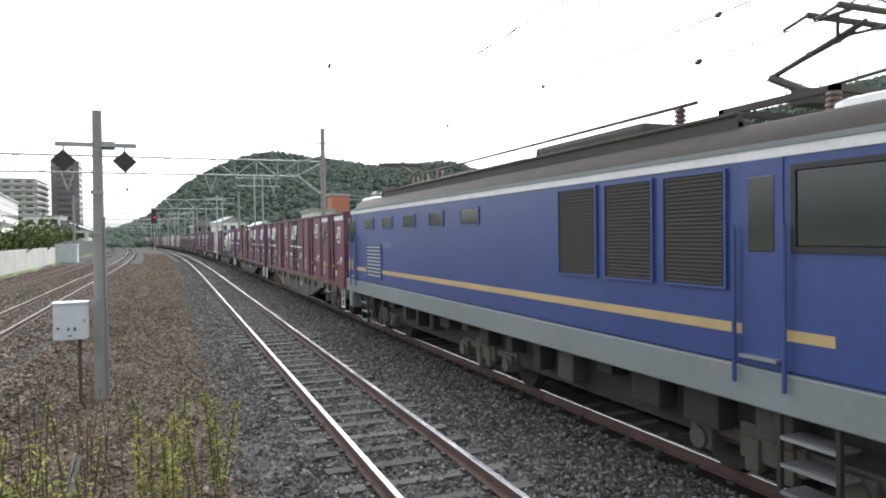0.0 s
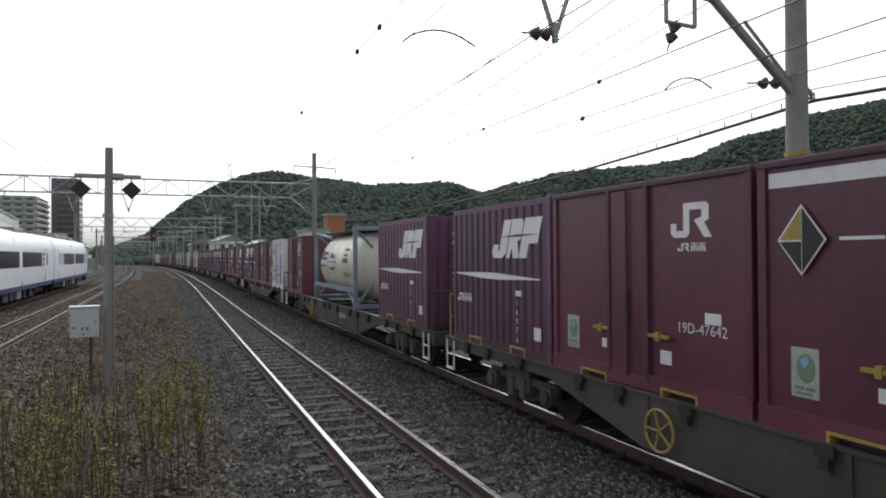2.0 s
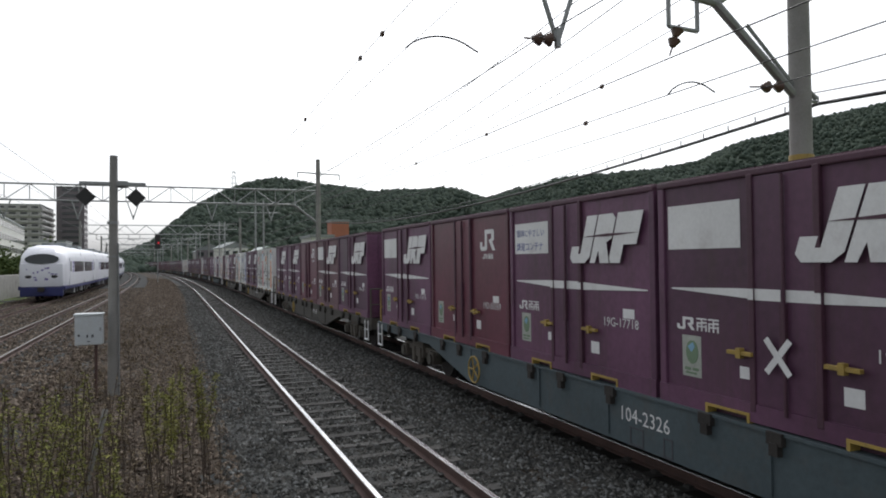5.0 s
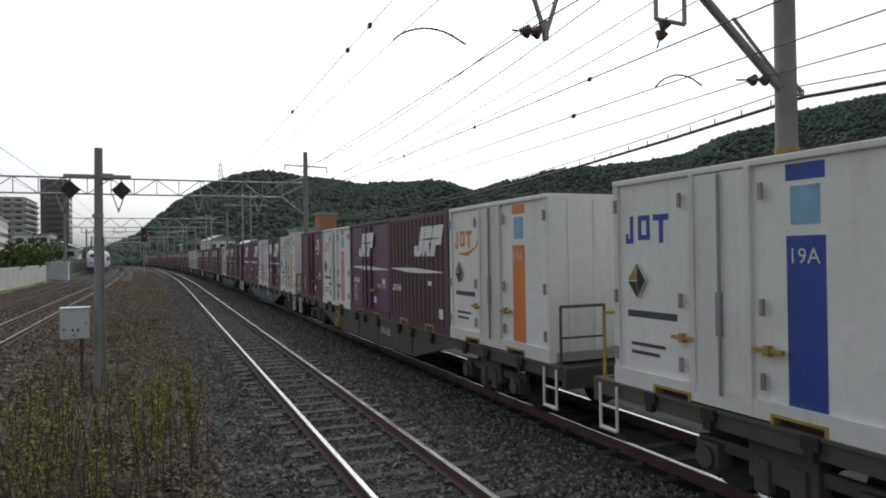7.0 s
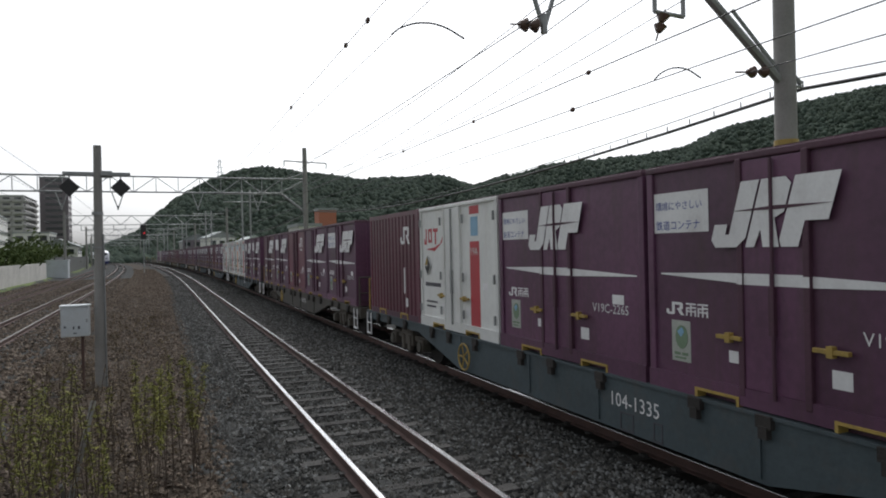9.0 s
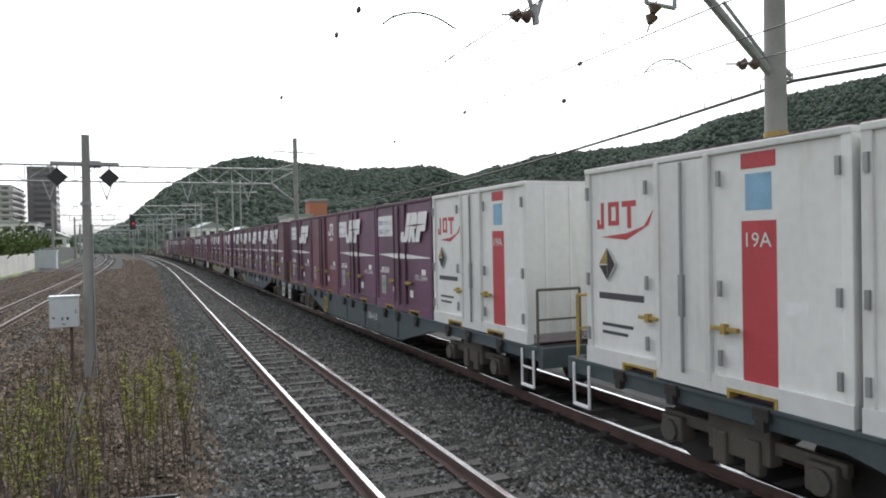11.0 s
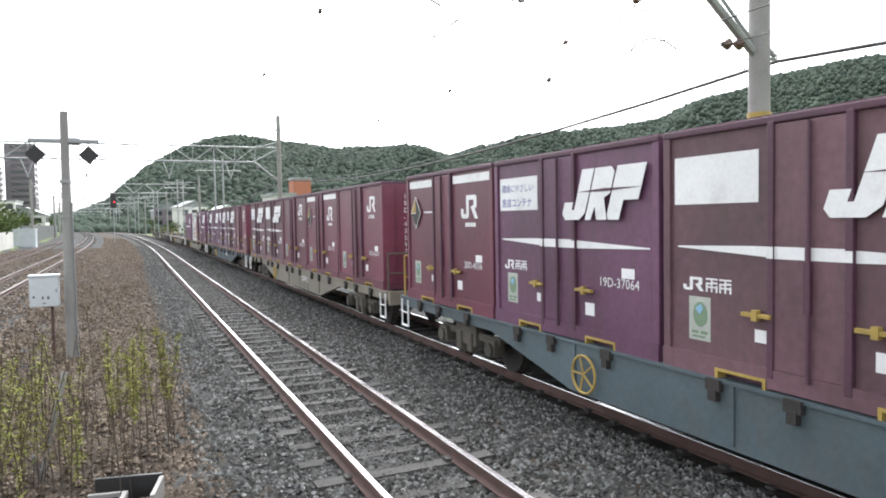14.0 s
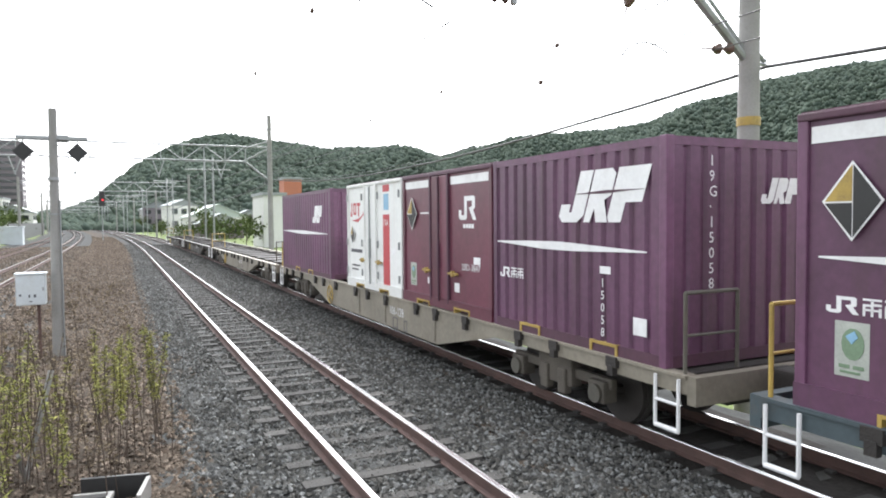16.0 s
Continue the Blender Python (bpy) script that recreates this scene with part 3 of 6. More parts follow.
def small_marks(c, rects, out=-0.027):
    tagged(part("small_marking", decal(rects, out), M_WHITEPAINT, c), kind="stuff")


def company_line(c, u, z, w, h, out):
    """The company's small line of marks: its emblem and two dense square marks."""
    part("company_line", decal([], out, small_emblem(u, z, w * 0.44, h)), M_WHITEPAINT, c)
    rects = []
    for k in (0.5, 0.78):
        a, b = u + w * k, u + w * (k + 0.24)
        m = (a + b) / 2
        rects += [(a, b, z + h * 0.88, z + h), (a, m - 0.01, z + h * 0.55, z + h * 0.68), (m + 0.01, b, z + h * 0.6, z + h * 0.74), (a + 0.01, b - 0.01, z + h * 0.3, z + h * 0.42), (a, a + 0.02, z, z + h * 0.55), (b - 0.022, b, z, z + h * 0.5), (m - 0.01, m + 0.01, z, z + h * 0.86)]
    small_marks(c, rects, out)


TEXT_TOP, TEXT_LOW = "環境にやさしい", "鉄道コンテナ"


def make_plain():
    c = panel_box(M_MAROON)
    tagged(c, "maroon steel freight container with a white emblem")
    part("emblem", decal([], -0.026, small_emblem(2.53, 1.81, 0.62, 0.38)), M_WHITEPAINT, c, "white emblem")
    company_line(c, 2.64, 1.66, 0.42, 0.09, -0.026)
    sticker(c)
    return c


def make_striped():
    c = panel_box(M_MAROON)
    tagged(c, "glossy maroon freight container with white top stripe and hazard diamond")
    part("emblem", decal([], -0.026, small_emblem(2.52, 1.62, 0.62, 0.4)), M_WHITEPAINT, c, "white emblem")
    part("stripe", decal([(0.12, 1.32, 2.24, 2.38), (1.44, 1.72, 2.24, 2.38), (1.8, 2.08, 2.24, 2.38), (2.2, 3.58, 2.24, 2.38)], -0.025), M_WHITEPAINT, c, "white stripe")
    small_marks(c, [(2.68 + i * 0.1, 2.76 + i * 0.1, 1.48, 1.55) for i in range(4)] + [(0.85, 1.25, 1.74, 1.77)])
    hazard(c, 0.5, 1.75, 0.32)
    sticker(c)
    return c


def make_wide(kind, mat_body=None, early=False):
    """kind: bare, blank or slogan panel beside the wide emblem."""
    c = panel_box(mat_body or M_PURPLE)
    tone = "faded brown-purple" if mat_body else "purple"
    tagged(c, f"{tone} container with wide white emblem" + {"bare": "", "blank": " and blank white panel", "slogan": " and printed slogan panel"}[kind])
    eu, ew = (1.0, 1.5) if early else (1.88, 1.68)
    part("emblem", decal([], 0.022, emblem(eu, 1.58, ew, 0.64)), M_WHITEPAINT, c, "wide slanted white emblem")
    part("emblem_bar", decal([], 0.027, [[(eu + 0.2 * ew, 1.935), (eu + 0.55 * ew, 1.965), (eu + 0.95 * ew, 1.955), (eu + 0.55 * ew, 1.925)]]), M_TRIM, c)
    part("band", decal([], -0.02, wide_band(0.2, 3.55, 1.27)), M_WHITEPAINT, c, "tapering white band")
    for u in (1.38, 2.13):
        part("band_piece", decal([(u - 0.034, u + 0.034, 1.215, 1.323 if u < 2 else 1.31)], 0.0225), M_WHITEPAINT, c)
    for u in (1.41, 1.78):
        part("band_piece", decal([(u, u + 0.31, 1.213, 1.324)], 0.003), M_WHITEPAINT, c)
    if kind != "bare":
        part("panel", decal([(0.1, 0.94, 1.75, 2.2) if early else (0.15, 1.22, 1.73, 2.22)], -0.024), M_WHITEPAINT, c, "white panel")
    if kind == "slogan":
        for txt, z in ((TEXT_TOP, 2.01), (TEXT_LOW, 1.79)):
            lettering("slogan", txt, (0.13 if len(txt) > 6 else 0.145) * (0.8 if early else 1), M_BLUEINK, c, on_side(0.13 if early else 0.21, z, -0.021), label="blue printed slogan")
    company_line(c, 0.27, 0.84, 0.62, 0.14, -0.026)
    sticker(c)
    return c


def make_ribbed(mat_body=None, early=False):
    c = ribbed_box(mat_body or M_PURPLE)
    eu, ew = (1.0, 1.5) if early else (1.72, 1.78)
    tagged(c, ("brown" if mat_body else "purple") + " corrugated freight container with a wide white emblem")
    part("emblem", decal([], 0.004, emblem(eu, 1.58, ew, 0.64)), M_WHITEPAINT, c, "wide slanted white emblem")
    part("emblem_bar", decal([], 0.009, [[(eu + 0.2 * ew, 1.935), (eu + 0.55 * ew, 1.965), (eu + 0.95 * ew, 1.955), (eu + 0.55 * ew, 1.925)]]), M_TRIM, c)
    part("band", decal([], 0.004, wide_band(0.12, 3.42, 1.27)), M_WHITEPAINT, c, "tapering white band")
    company_line(c, 0.2, 0.76, 0.64, 0.15, 0.004)
    part("small_marking", decal([(2.6, 2.8, 0.96, 1.05), (3.2, 3.42, 0.3, 0.5)], 0.004), M_WHITEPAINT, c)
    bm = bmesh.new()
    for pts in emblem(1.4, 1.78, 0.72, 0.3):
        f = poly(bm, [(u - W / 2, -L / 2 - 0.004, z) for u, z in pts])
    part("end_emblem", bm, M_WHITEPAINT, c)
    return c


def make_ribbed_plain():
    c = ribbed_box(M_MAROON)
    tagged(c, "maroon corrugated freight container with a small white emblem")
    part("emblem", decal([], 0.004, small_emblem(2.5, 1.75, 0.62, 0.4)), M_WHITEPAINT, c, "white emblem")
    part("small_marking", decal([(2.8, 2.95, 0.3, 0.5), (2.7, 2.78, 0.6, 1.2)], 0.004), M_WHITEPAINT, c)
    return c


def make_white(accent, swirl):
    c = panel_box(M_WHITEBOX)
    names = {M_REDINK: "red", M_PINK: "pink", M_BLUEINK: "blue", M_ORANGE: "orange"}
    tagged(c, f"white refrigerated freight container with a {names[accent]} printed stripe")
    part("stripe", decal([(2.55, 2.95, 0.2, 1.75), (2.55, 2.95, 2.25, 2.4)], -0.026), accent, c)
    part("stripe_print", decal([(2.6, 2.9, 1.85, 2.2)], -0.026), M_BLUESTICK, c, "round blue and green print")
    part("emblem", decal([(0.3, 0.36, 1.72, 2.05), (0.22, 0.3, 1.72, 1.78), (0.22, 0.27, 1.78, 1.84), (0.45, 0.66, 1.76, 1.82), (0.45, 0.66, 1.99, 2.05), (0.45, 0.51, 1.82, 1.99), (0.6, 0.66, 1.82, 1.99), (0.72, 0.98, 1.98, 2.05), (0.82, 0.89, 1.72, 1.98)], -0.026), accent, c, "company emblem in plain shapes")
    if swirl:
        part("swirl", decal([], -0.026, [[(0.3, 1.62), (0.8, 1.58), (1.2, 1.75), (1.28, 1.92), (1.12, 1.74), (0.8, 1.66)]]), accent, c)
    hazard(c, 0.45, 1.28, 0.22)
    lettering("stripe_lettering", "19A", 0.2, M_WHITEBOX, c, on_side(2.57, 1.5, -0.019), label="white lettering on the stripe")
    part("small_marking", decal([(0.24, 1.1, 0.84, 0.92), (0.3, 0.9, 0.5, 0.54), (0.3, 0.8, 0.4, 0.44)], -0.026), M_INK, c)
    part("hinge", boxes(*[(-W / 2 - 0.03, -W / 2, L / 2 - u - 0.02, L / 2 - u + 0.02, z, z + 0.16) for u in (0.06, 1.2, 2.3, 3.6) for z in (0.3, 1.0, 2.1)]), M_GALV, c, "steel hinge")["kind"] = "stuff"
    return c


KINDS = {}


def prototype(code):
    if code not in KINDS:
        KINDS[code] = {"R": make_plain, "S": make_striped, "J": lambda: make_wide("bare"), "B": lambda: make_wide("blank"), "T": lambda: make_wide("slogan"),
                       "j": lambda: make_wide("bare", M_BROWN), "b": lambda: make_wide("blank", M_BROWN), "t": lambda: make_wide("slogan", M_BROWN),
                       "K": lambda: make_wide("bare", None, True), "k": lambda: make_wide("bare", M_BROWN, True), "V": lambda: make_wide("slogan", None, True), "v": lambda: make_wide("slogan", M_BROWN, True), "G": make_ribbed, "g": lambda: make_ribbed(M_BROWN), "H": lambda: make_ribbed(None, True), "C": make_ribbed_plain, "W": lambda: make_white(M_REDINK, True), "w": lambda: make_white(M_BLUEINK, False),
                       "P": lambda: make_white(M_PINK, False), "O": lambda: make_white(M_ORANGE, True)}[code]()
        return KINDS[code]
    return copy_thing(KINDS[code], Matrix())


def make_tank():
    """Twenty-foot tank in an open steel frame."""
    c = thing("tank_container", "cream steel tank container in a grey-blue open frame", "tank container")
    ln = 6.06
    bm = bmesh.new()
    prof = [(-2.92, 0.0), (-2.9, 0.45), (-2.78, 0.85), (-2.55, 1.08), (-2.3, 1.13), (2.3, 1.13), (2.55, 1.08), (2.78, 0.85), (2.9, 0.45), (2.92, 0.0)]
    rings = []
    for y, r in prof:
        rings.append([bm.verts.new((max(r, 0.01) * math.cos(a), y, 1.32 + max(r, 0.01) * math.sin(a))) for a in np.linspace(0, 2 * math.pi, 40, endpoint=False)])
    for a, b in zip(rings, rings[1:]):
        for i in range(40):
            bm.faces.new((a[i], a[(i + 1) % 40], b[(i + 1) % 40], b[i]))
    bmesh.ops.recalc_face_normals(bm, faces=bm.faces)
    shell = part("tank_shell", bm, M_TANK, c, smooth=True)
    for y in (-2.2, -1.1, 0.0, 1.1, 2.2):
        bm = bmesh.new()
        bmesh.ops.create_cone(bm, segments=40, radius1=1.145, radius2=1.145, depth=0.05, cap_ends=False, matrix=Matrix.Translation((0, y, 1.32)) @ pose(0, 0, 0, 90))
        part("shell_band", bm, mat("stained_band", (0.4, 0.34, 0.24), 0.6) if y == -2.2 else bpy.data.materials["stained_band"], shell)
    for y in (-ln / 2 + 0.06, ln / 2 - 0.06):
        part("end_frame", boxes((-W / 2, -W / 2 + 0.13, y - 0.06, y + 0.06, 0, 2.55), (W / 2 - 0.13, W / 2, y - 0.06, y + 0.06, 0, 2.55), (-W / 2 + 0.13, W / 2 - 0.13, y - 0.06, y + 0.06, 0, 0.13), (-W / 2 + 0.13, W / 2 - 0.13, y - 0.06, y + 0.06, 2.42, 2.55), bevel=0.01), M_TANKFRAME, c)
        d = 0.25 if y > 0 else -0.25
        part("end_brace", rods(((-W / 2 + 0.1, y, 0.1), (-0.4, y - d, 0.95), 0.04), ((W / 2 - 0.1, y, 0.1), (0.4, y - d, 0.95), 0.04), ((-W / 2 + 0.1, y, 2.45), (-0.4, y - d, 1.75), 0.04), ((W / 2 - 0.1, y, 2.45), (0.4, y - d, 1.75), 0.04)), M_TANKFRAME, c)
        part("side_brace", rods(((-W / 2 + 0.06, y, 0.1), (-W / 2 + 0.06, y - d * 4, 0.58), 0.04), ((-W / 2 + 0.06, y, 2.48), (-0.75, y - d * 4, 2.3), 0.05)), M_TANKFRAME, c)
    part("side_rail", boxes((-W / 2, -W / 2 + 0.1, -ln / 2 + 0.12, ln / 2 - 0.12, 0.5, 0.64), (W / 2 - 0.1, W / 2, -ln / 2 + 0.12, ln / 2 - 0.12, 0.5, 0.64)), M_TANKFRAME, c, "blue-grey side rail")
    part("walkway", boxes((-0.75, 0.15, -2.9, 2.9, 2.46, 2.5), (-0.3, 0.3, -0.4, 0.4, 2.38, 2.52)), M_ROOFGEAR, c, "rusty roof walkway")
    bm = bmesh.new()
    rod(bm, (0, -0.9, 2.35), (0, -0.9, 2.55), 0.2)
    part("manhole", bm, M_GALV, c)

    def on_shell(y0, y1, z0, z1):
        b2 = bmesh.new()
        zs = np.linspace(z0, z1, 6)
        cols = [[b2.verts.new((-math.sqrt(max(0.01, 1.152 ** 2 - (z - 1.32) ** 2)), y, z)) for z in zs] for y in (y0, y1)]
        for i in range(5):
            b2.faces.new((cols[0][i], cols[1][i], cols[1][i + 1], cols[0][i + 1]))
        return b2
    for k, (y0, y1, z0, z1, mm) in enumerate(((1.85, 2.15, 1.5, 1.85, M_INK), (0.45, 0.75, 1.55, 1.75, M_BLUEINK), (0.1, 0.42, 1.55, 1.68, M_BLUEINK), (-0.2, 0.8, 1.42, 1.46, M_INK), (-0.1, 0.7, 1.16, 1.24, M_INK), (-1.75, -1.2, 1.8, 1.88, M_INK),
                                              (-1.75, -1.3, 1.62, 1.7, M_INK), (-1.85, -1.2, 1.4, 1.56, M_INK), (-1.55, -1.35, 0.92, 1.12, M_YELLOW), (-1.95, -1.8, 0.95, 1.1, M_YELLOW), (1.2, 1.75, 1.68, 1.78, M_INK), (1.2, 1.8, 1.5, 1.6, M_INK), (1.4, 2.1, 1.25, 1.32, M_INK))):
        part("shell_marking", on_shell(y0, y1, z0, z1), mm, shell)
    bm = bmesh.new()
    for x0, x1, z0, z1 in ((-0.3, 0.2, 0.78, 0.86), (-0.35, -0.05, 0.86, 0.96)):
        box(bm, x0, x1, -2.93, -2.925, z0, z1)
    part("end_marking", bm, M_BLUEINK, shell)
    return c


def make_long_ribbed():
    c = ribbed_box(M_PURPLE, 6.06)
    tagged(c, "long purple corrugated freight container with a white emblem")
    part("emblem", decal([], 0.004, [[(u + 1.2, z) for u, z in p] for p in emblem(1.75, 1.56, 1.1, 0.5)]), M_WHITEPAINT, c, "wide slanted white emblem")
    part("band", decal([], 0.004, [[(u - 1.0, z) for u, z in wide_band(0.0, 5.6, 1.27)[0]]]), M_WHITEPAINT, c, "tapering white band")
    return c


# ---- flat wagon ----
def bogie(parent, y):
    b = part("bogie", boxes((-1.0, -0.9, y - 1.15, y + 1.15, 0.48, 0.62), (-1.06, -0.88, y - 0.4, y + 0.4, 0.36, 0.74), (-1.08, -0.86, y - 1.1, y - 0.78, 0.3, 0.58), (-1.08, -0.86, y + 0.78, y + 1.1, 0.3, 0.58),
                            (0.88, 1.06, y - 1.15, y + 1.15, 0.4, 0.66), (-0.9, 0.9, y - 0.2, y + 0.2, 0.5, 0.75), (-1.1, -0.98, y - 0.3, y - 0.12, 0.25, 0.6), (-1.1, -0.98, y + 0.12, y + 0.3, 0.25, 0.6), bevel=0.03), M_BOGIE, parent, "dusty steel bogie")
    for dy in (-0.95, 0.95):
        bm = bmesh.new()
        for x in (-0.6, 0.6):
            rod(bm, (x - 0.07, y + dy, 0.41), (x + 0.07, y + dy, 0.41), 0.405, n=28)
            rod(bm, (x - 0.09 * x / 0.6, y + dy, 0.41), (x, y + dy, 0.41), 0.425, n=28)
        rod(bm, (-0.95, y + dy, 0.41), (0.95, y + dy, 0.41), 0.075)
        part("wheelset", bm, M_GRIME, b)
        bm = bmesh.new()
        rod(bm, (-1.12, y + dy, 0.42), (-1.05, y + dy, 0.42), 0.12, n=16)
        part("axle_box", bm, M_WAGON, b, "round axle cover")
    bm = bmesh.new()
    for dy in (-0.12, 0.0, 0.12):
        rod(bm, (-0.99, y + dy, 0.36), (-0.99, y + dy, 0.6), 0.05)
    part("spring", bm, M_GRIME, b)


def make_wagon(material, label):
    w = thing("flat_wagon", label, "railway wagon", "wagons of the goods train")
    side = [(-9.75, 0.8), (-5.8, 0.8), (-3.6, 0.33), (3.6, 0.33), (5.8, 0.8), (9.75, 0.8), (9.75, 1.0), (-9.75, 1.0)]
    for x in (-1.24, 1.14):
        bm = bmesh.new()
        f = poly(bm, [(x, y, z) for y, z in side])
        r = bmesh.ops.extrude_face_region(bm, geom=[f])
        bmesh.ops.translate(bm, verts=[v for v in r["geom"] if isinstance(v, bmesh.types.BMVert)], vec=(0.1, 0, 0))
        box(bm, x - 0.03, x + 0.13, -9.75, 9.75, 0.97, 1.005)
        for yy in (-3.5, -0.9, 0.9, 3.5):
            box(bm, x - 0.02, x + 0.12, yy - 0.03, yy + 0.03, 0.38, 0.97)
        bmesh.ops.recalc_face_normals(bm, faces=bm.faces)
        part("side_sill", bm, material, w)
    # Centre sill widened to keep light from passing through the open deck.
    part("deck_frame", boxes((-0.62, 0.62, -9.7, 9.7, 0.6, 0.94), *[(-1.14, 1.14, y - 0.12, y + 0.12, 0.82, 0.98) for y in np.arange(-9.5, 9.6, 1.9)]), M_GRIME, w)
    part("underfloor_tank", boxes((-0.9, -0.4, -2.6, -1.2, 0.4, 0.8), bevel=0.05), M_GRIME, w)
    part("valve_box", boxes((-0.8, 0.6, 1.5, 2.3, 0.45, 0.8), bevel=0.05), M_GRIME, w)
    for y in (-7.1, 7.1):
        bogie(w, y)
    for i in range(5):
        yc = -7.6 + 3.8 * i
        for y in (yc - 1.0, yc + 0.2, yc + 1.1):
            bm = boxes((-1.3, -1.22, y - 0.09, y + 0.09, 0.88, 1.0))
            box(bm, -1.31, -1.24, y - 0.05, y + 0.05, 0.78, 0.9)
            part("lock_fitting", bm, M_GRIME, w)
    for sy in (-1, 1):
        part("buffer_beam", boxes((-1.24, 1.24, sy * 9.75, sy * 9.87, 0.7, 1.0)), material, w)
        bm = boxes((-0.16, 0.16, min(sy * 9.8, sy * 10.2), max(sy * 9.8, sy * 10.2), 0.72, 1.0), bevel=0.04)
        box(bm, -0.12, 0.2, min(sy * 9.4, sy * 9.8), max(sy * 9.4, sy * 9.8), 0.76, 0.96)
        part("coupler", bm, M_GRIME, w)
        part("brake_hose", rods(((0.35, sy * 9.85, 0.8), (0.38, sy * 10.05, 0.45), 0.025), ((0.38, sy * 10.05, 0.45), (0.3, sy * 10.18, 0.6), 0.025)), M_BLACK, w)
        y = sy * 9.5
        part("step", rods(((-1.28, y - 0.17, 0.95), (-1.28, y - 0.17, 0.4), 0.02), ((-1.28, y + 0.17, 0.95), (-1.28, y + 0.17, 0.4), 0.02), ((-1.28, y - 0.17, 0.4), (-1.28, y + 0.17, 0.4), 0.028), ((-1.28, y - 0.17, 0.68), (-1.28, y + 0.17, 0.68), 0.018)), M_WHITEPAINT, w, "white-painted step")
        y = sy * 9.68
        part("end_handrail", rods(((-1.2, y, 1.0), (-1.2, y, 1.85), 0.022), ((-1.2, y, 1.85), (-0.45, y, 1.85), 0.022), ((-0.45, y, 1.0), (-0.45, y, 1.85), 0.022), ((-1.2, y, 1.4), (-0.45, y, 1.4), 0.016)), M_YELLOW if sy > 0 else M_WAGON, w, "tubular end handrail")
    bm = bmesh.new()
    rings = [[bm.verts.new((-1.32 + 0.018 * math.cos(q), 3.2 + (0.24 + 0.018 * math.sin(q)) * math.cos(a), 0.62 + (0.24 + 0.018 * math.sin(q)) * math.sin(a))) for q in np.arange(6) * math.pi / 3] for a in np.arange(24) * math.pi / 12]
    for a, b in zip(rings, rings[1:] + rings[:1]):
        for i in range(6):
            bm.faces.new((a[i], a[(i + 1) % 6], b[(i + 1) % 6], b[i]))
    bmesh.ops.recalc_face_normals(bm, faces=bm.faces)
    wheel = part("brake_wheel", bm, M_YELLOW, w, "yellow handbrake wheel")
    for a in np.arange(5) * math.pi * 0.4:
        part("spoke", rods(((-1.32, 3.2, 0.62), (-1.32, 3.2 + 0.24 * math.cos(a), 0.62 + 0.24 * math.sin(a)), 0.014), n=6), M_YELLOW, wheel)
    for y0, y1 in ((-1.62, -1.36), (-2.14, -1.98)):
        part("sill_marking", boxes((-1.246, -1.241, y0, y1, 0.55, 0.57), (-1.246, -1.241, y0, y1, 0.34, 0.36), (-1.246, -1.241, y0, y0 + 0.02, 0.36, 0.55), (-1.246, -1.241, y1 - 0.02, y1, 0.36, 0.55)), M_INK, w, "dark outlined box")
    return w


WAGONS = {}


def wagon(code):
    if code not in WAGONS:
        WAGONS[code] = make_wagon(*{"o": (M_WAGON, "weathered grey-green container flat wagon"), "u": (M_WAGONBLUE, "weathered blue-grey container flat wagon"), "p": (M_WAGONPALE, "weathered pale beige container flat wagon")}[code])
        return WAGONS[code]
    return copy_thing(WAGONS[code], Matrix())


# front wagon first; each: paint, wagon number, containers from the front
TRAIN = [
    ("o", "106-921", "SRkRT"), ("o", "106-1012", "JBSRG"), ("o", "106-874", "G#R"), ("o", "106-1105", "wRRvG"), ("o", "106-655", "GRGRK"), ("u", "104-2326", "TBTRB"),
    ("o", "106-310", "JbRJJ"), ("o", "106-418", "OWJJw"), ("o", "107-635", "OgKPR"), ("u", "104-1758", "OTPGH"), ("u", "104-1335", "RVVWC"), ("o", "106-736", "TJRBj"),
    ("u", "104-904", "BBWOW"), ("u", "106-410", "WTVRT"), ("u", "104-615", "vTTtB"), ("p", "107-1430", "BRTTR"), ("u", "104-482", "TSbTS"), ("p", "106-921", "RSRbt"),
    ("u", "104-300", "RtTGJ"), ("p", "106-128", "GSW="), ("p", "106-771", ""), ("o", "106-318", ""), ("o", "106-442", "")]
NUMBERS = {"S": ["20D-6720", "20D-1152", "20D-3847", "20D-4036"], "R": ["19D-51023", "19D-47642", "19D-50359", "19D-45370", "19D-43597", "19D-32180"], "G": ["19G-16976", "19G-17427", "19G-15058"],
           "T": ["19G-17718", "19D-39963", "19D-38769", "19D-37064", "19D-31710", "19D-24132"], "B": ["19D-21413", "19D-20050", "19D-17695"], "t": ["V19C-2786", "19D-25582"], "J": ["19G-10329", "V19B-5965", "V19C-2265"], "K": ["V19B-5965", "V19B-8180"], "k": ["V19B-5080"], "V": ["V19C-2265", "V19C-3344"], "v": ["V19C-2786"], "j": ["19D-43118"], "b": ["19D-28114"]}
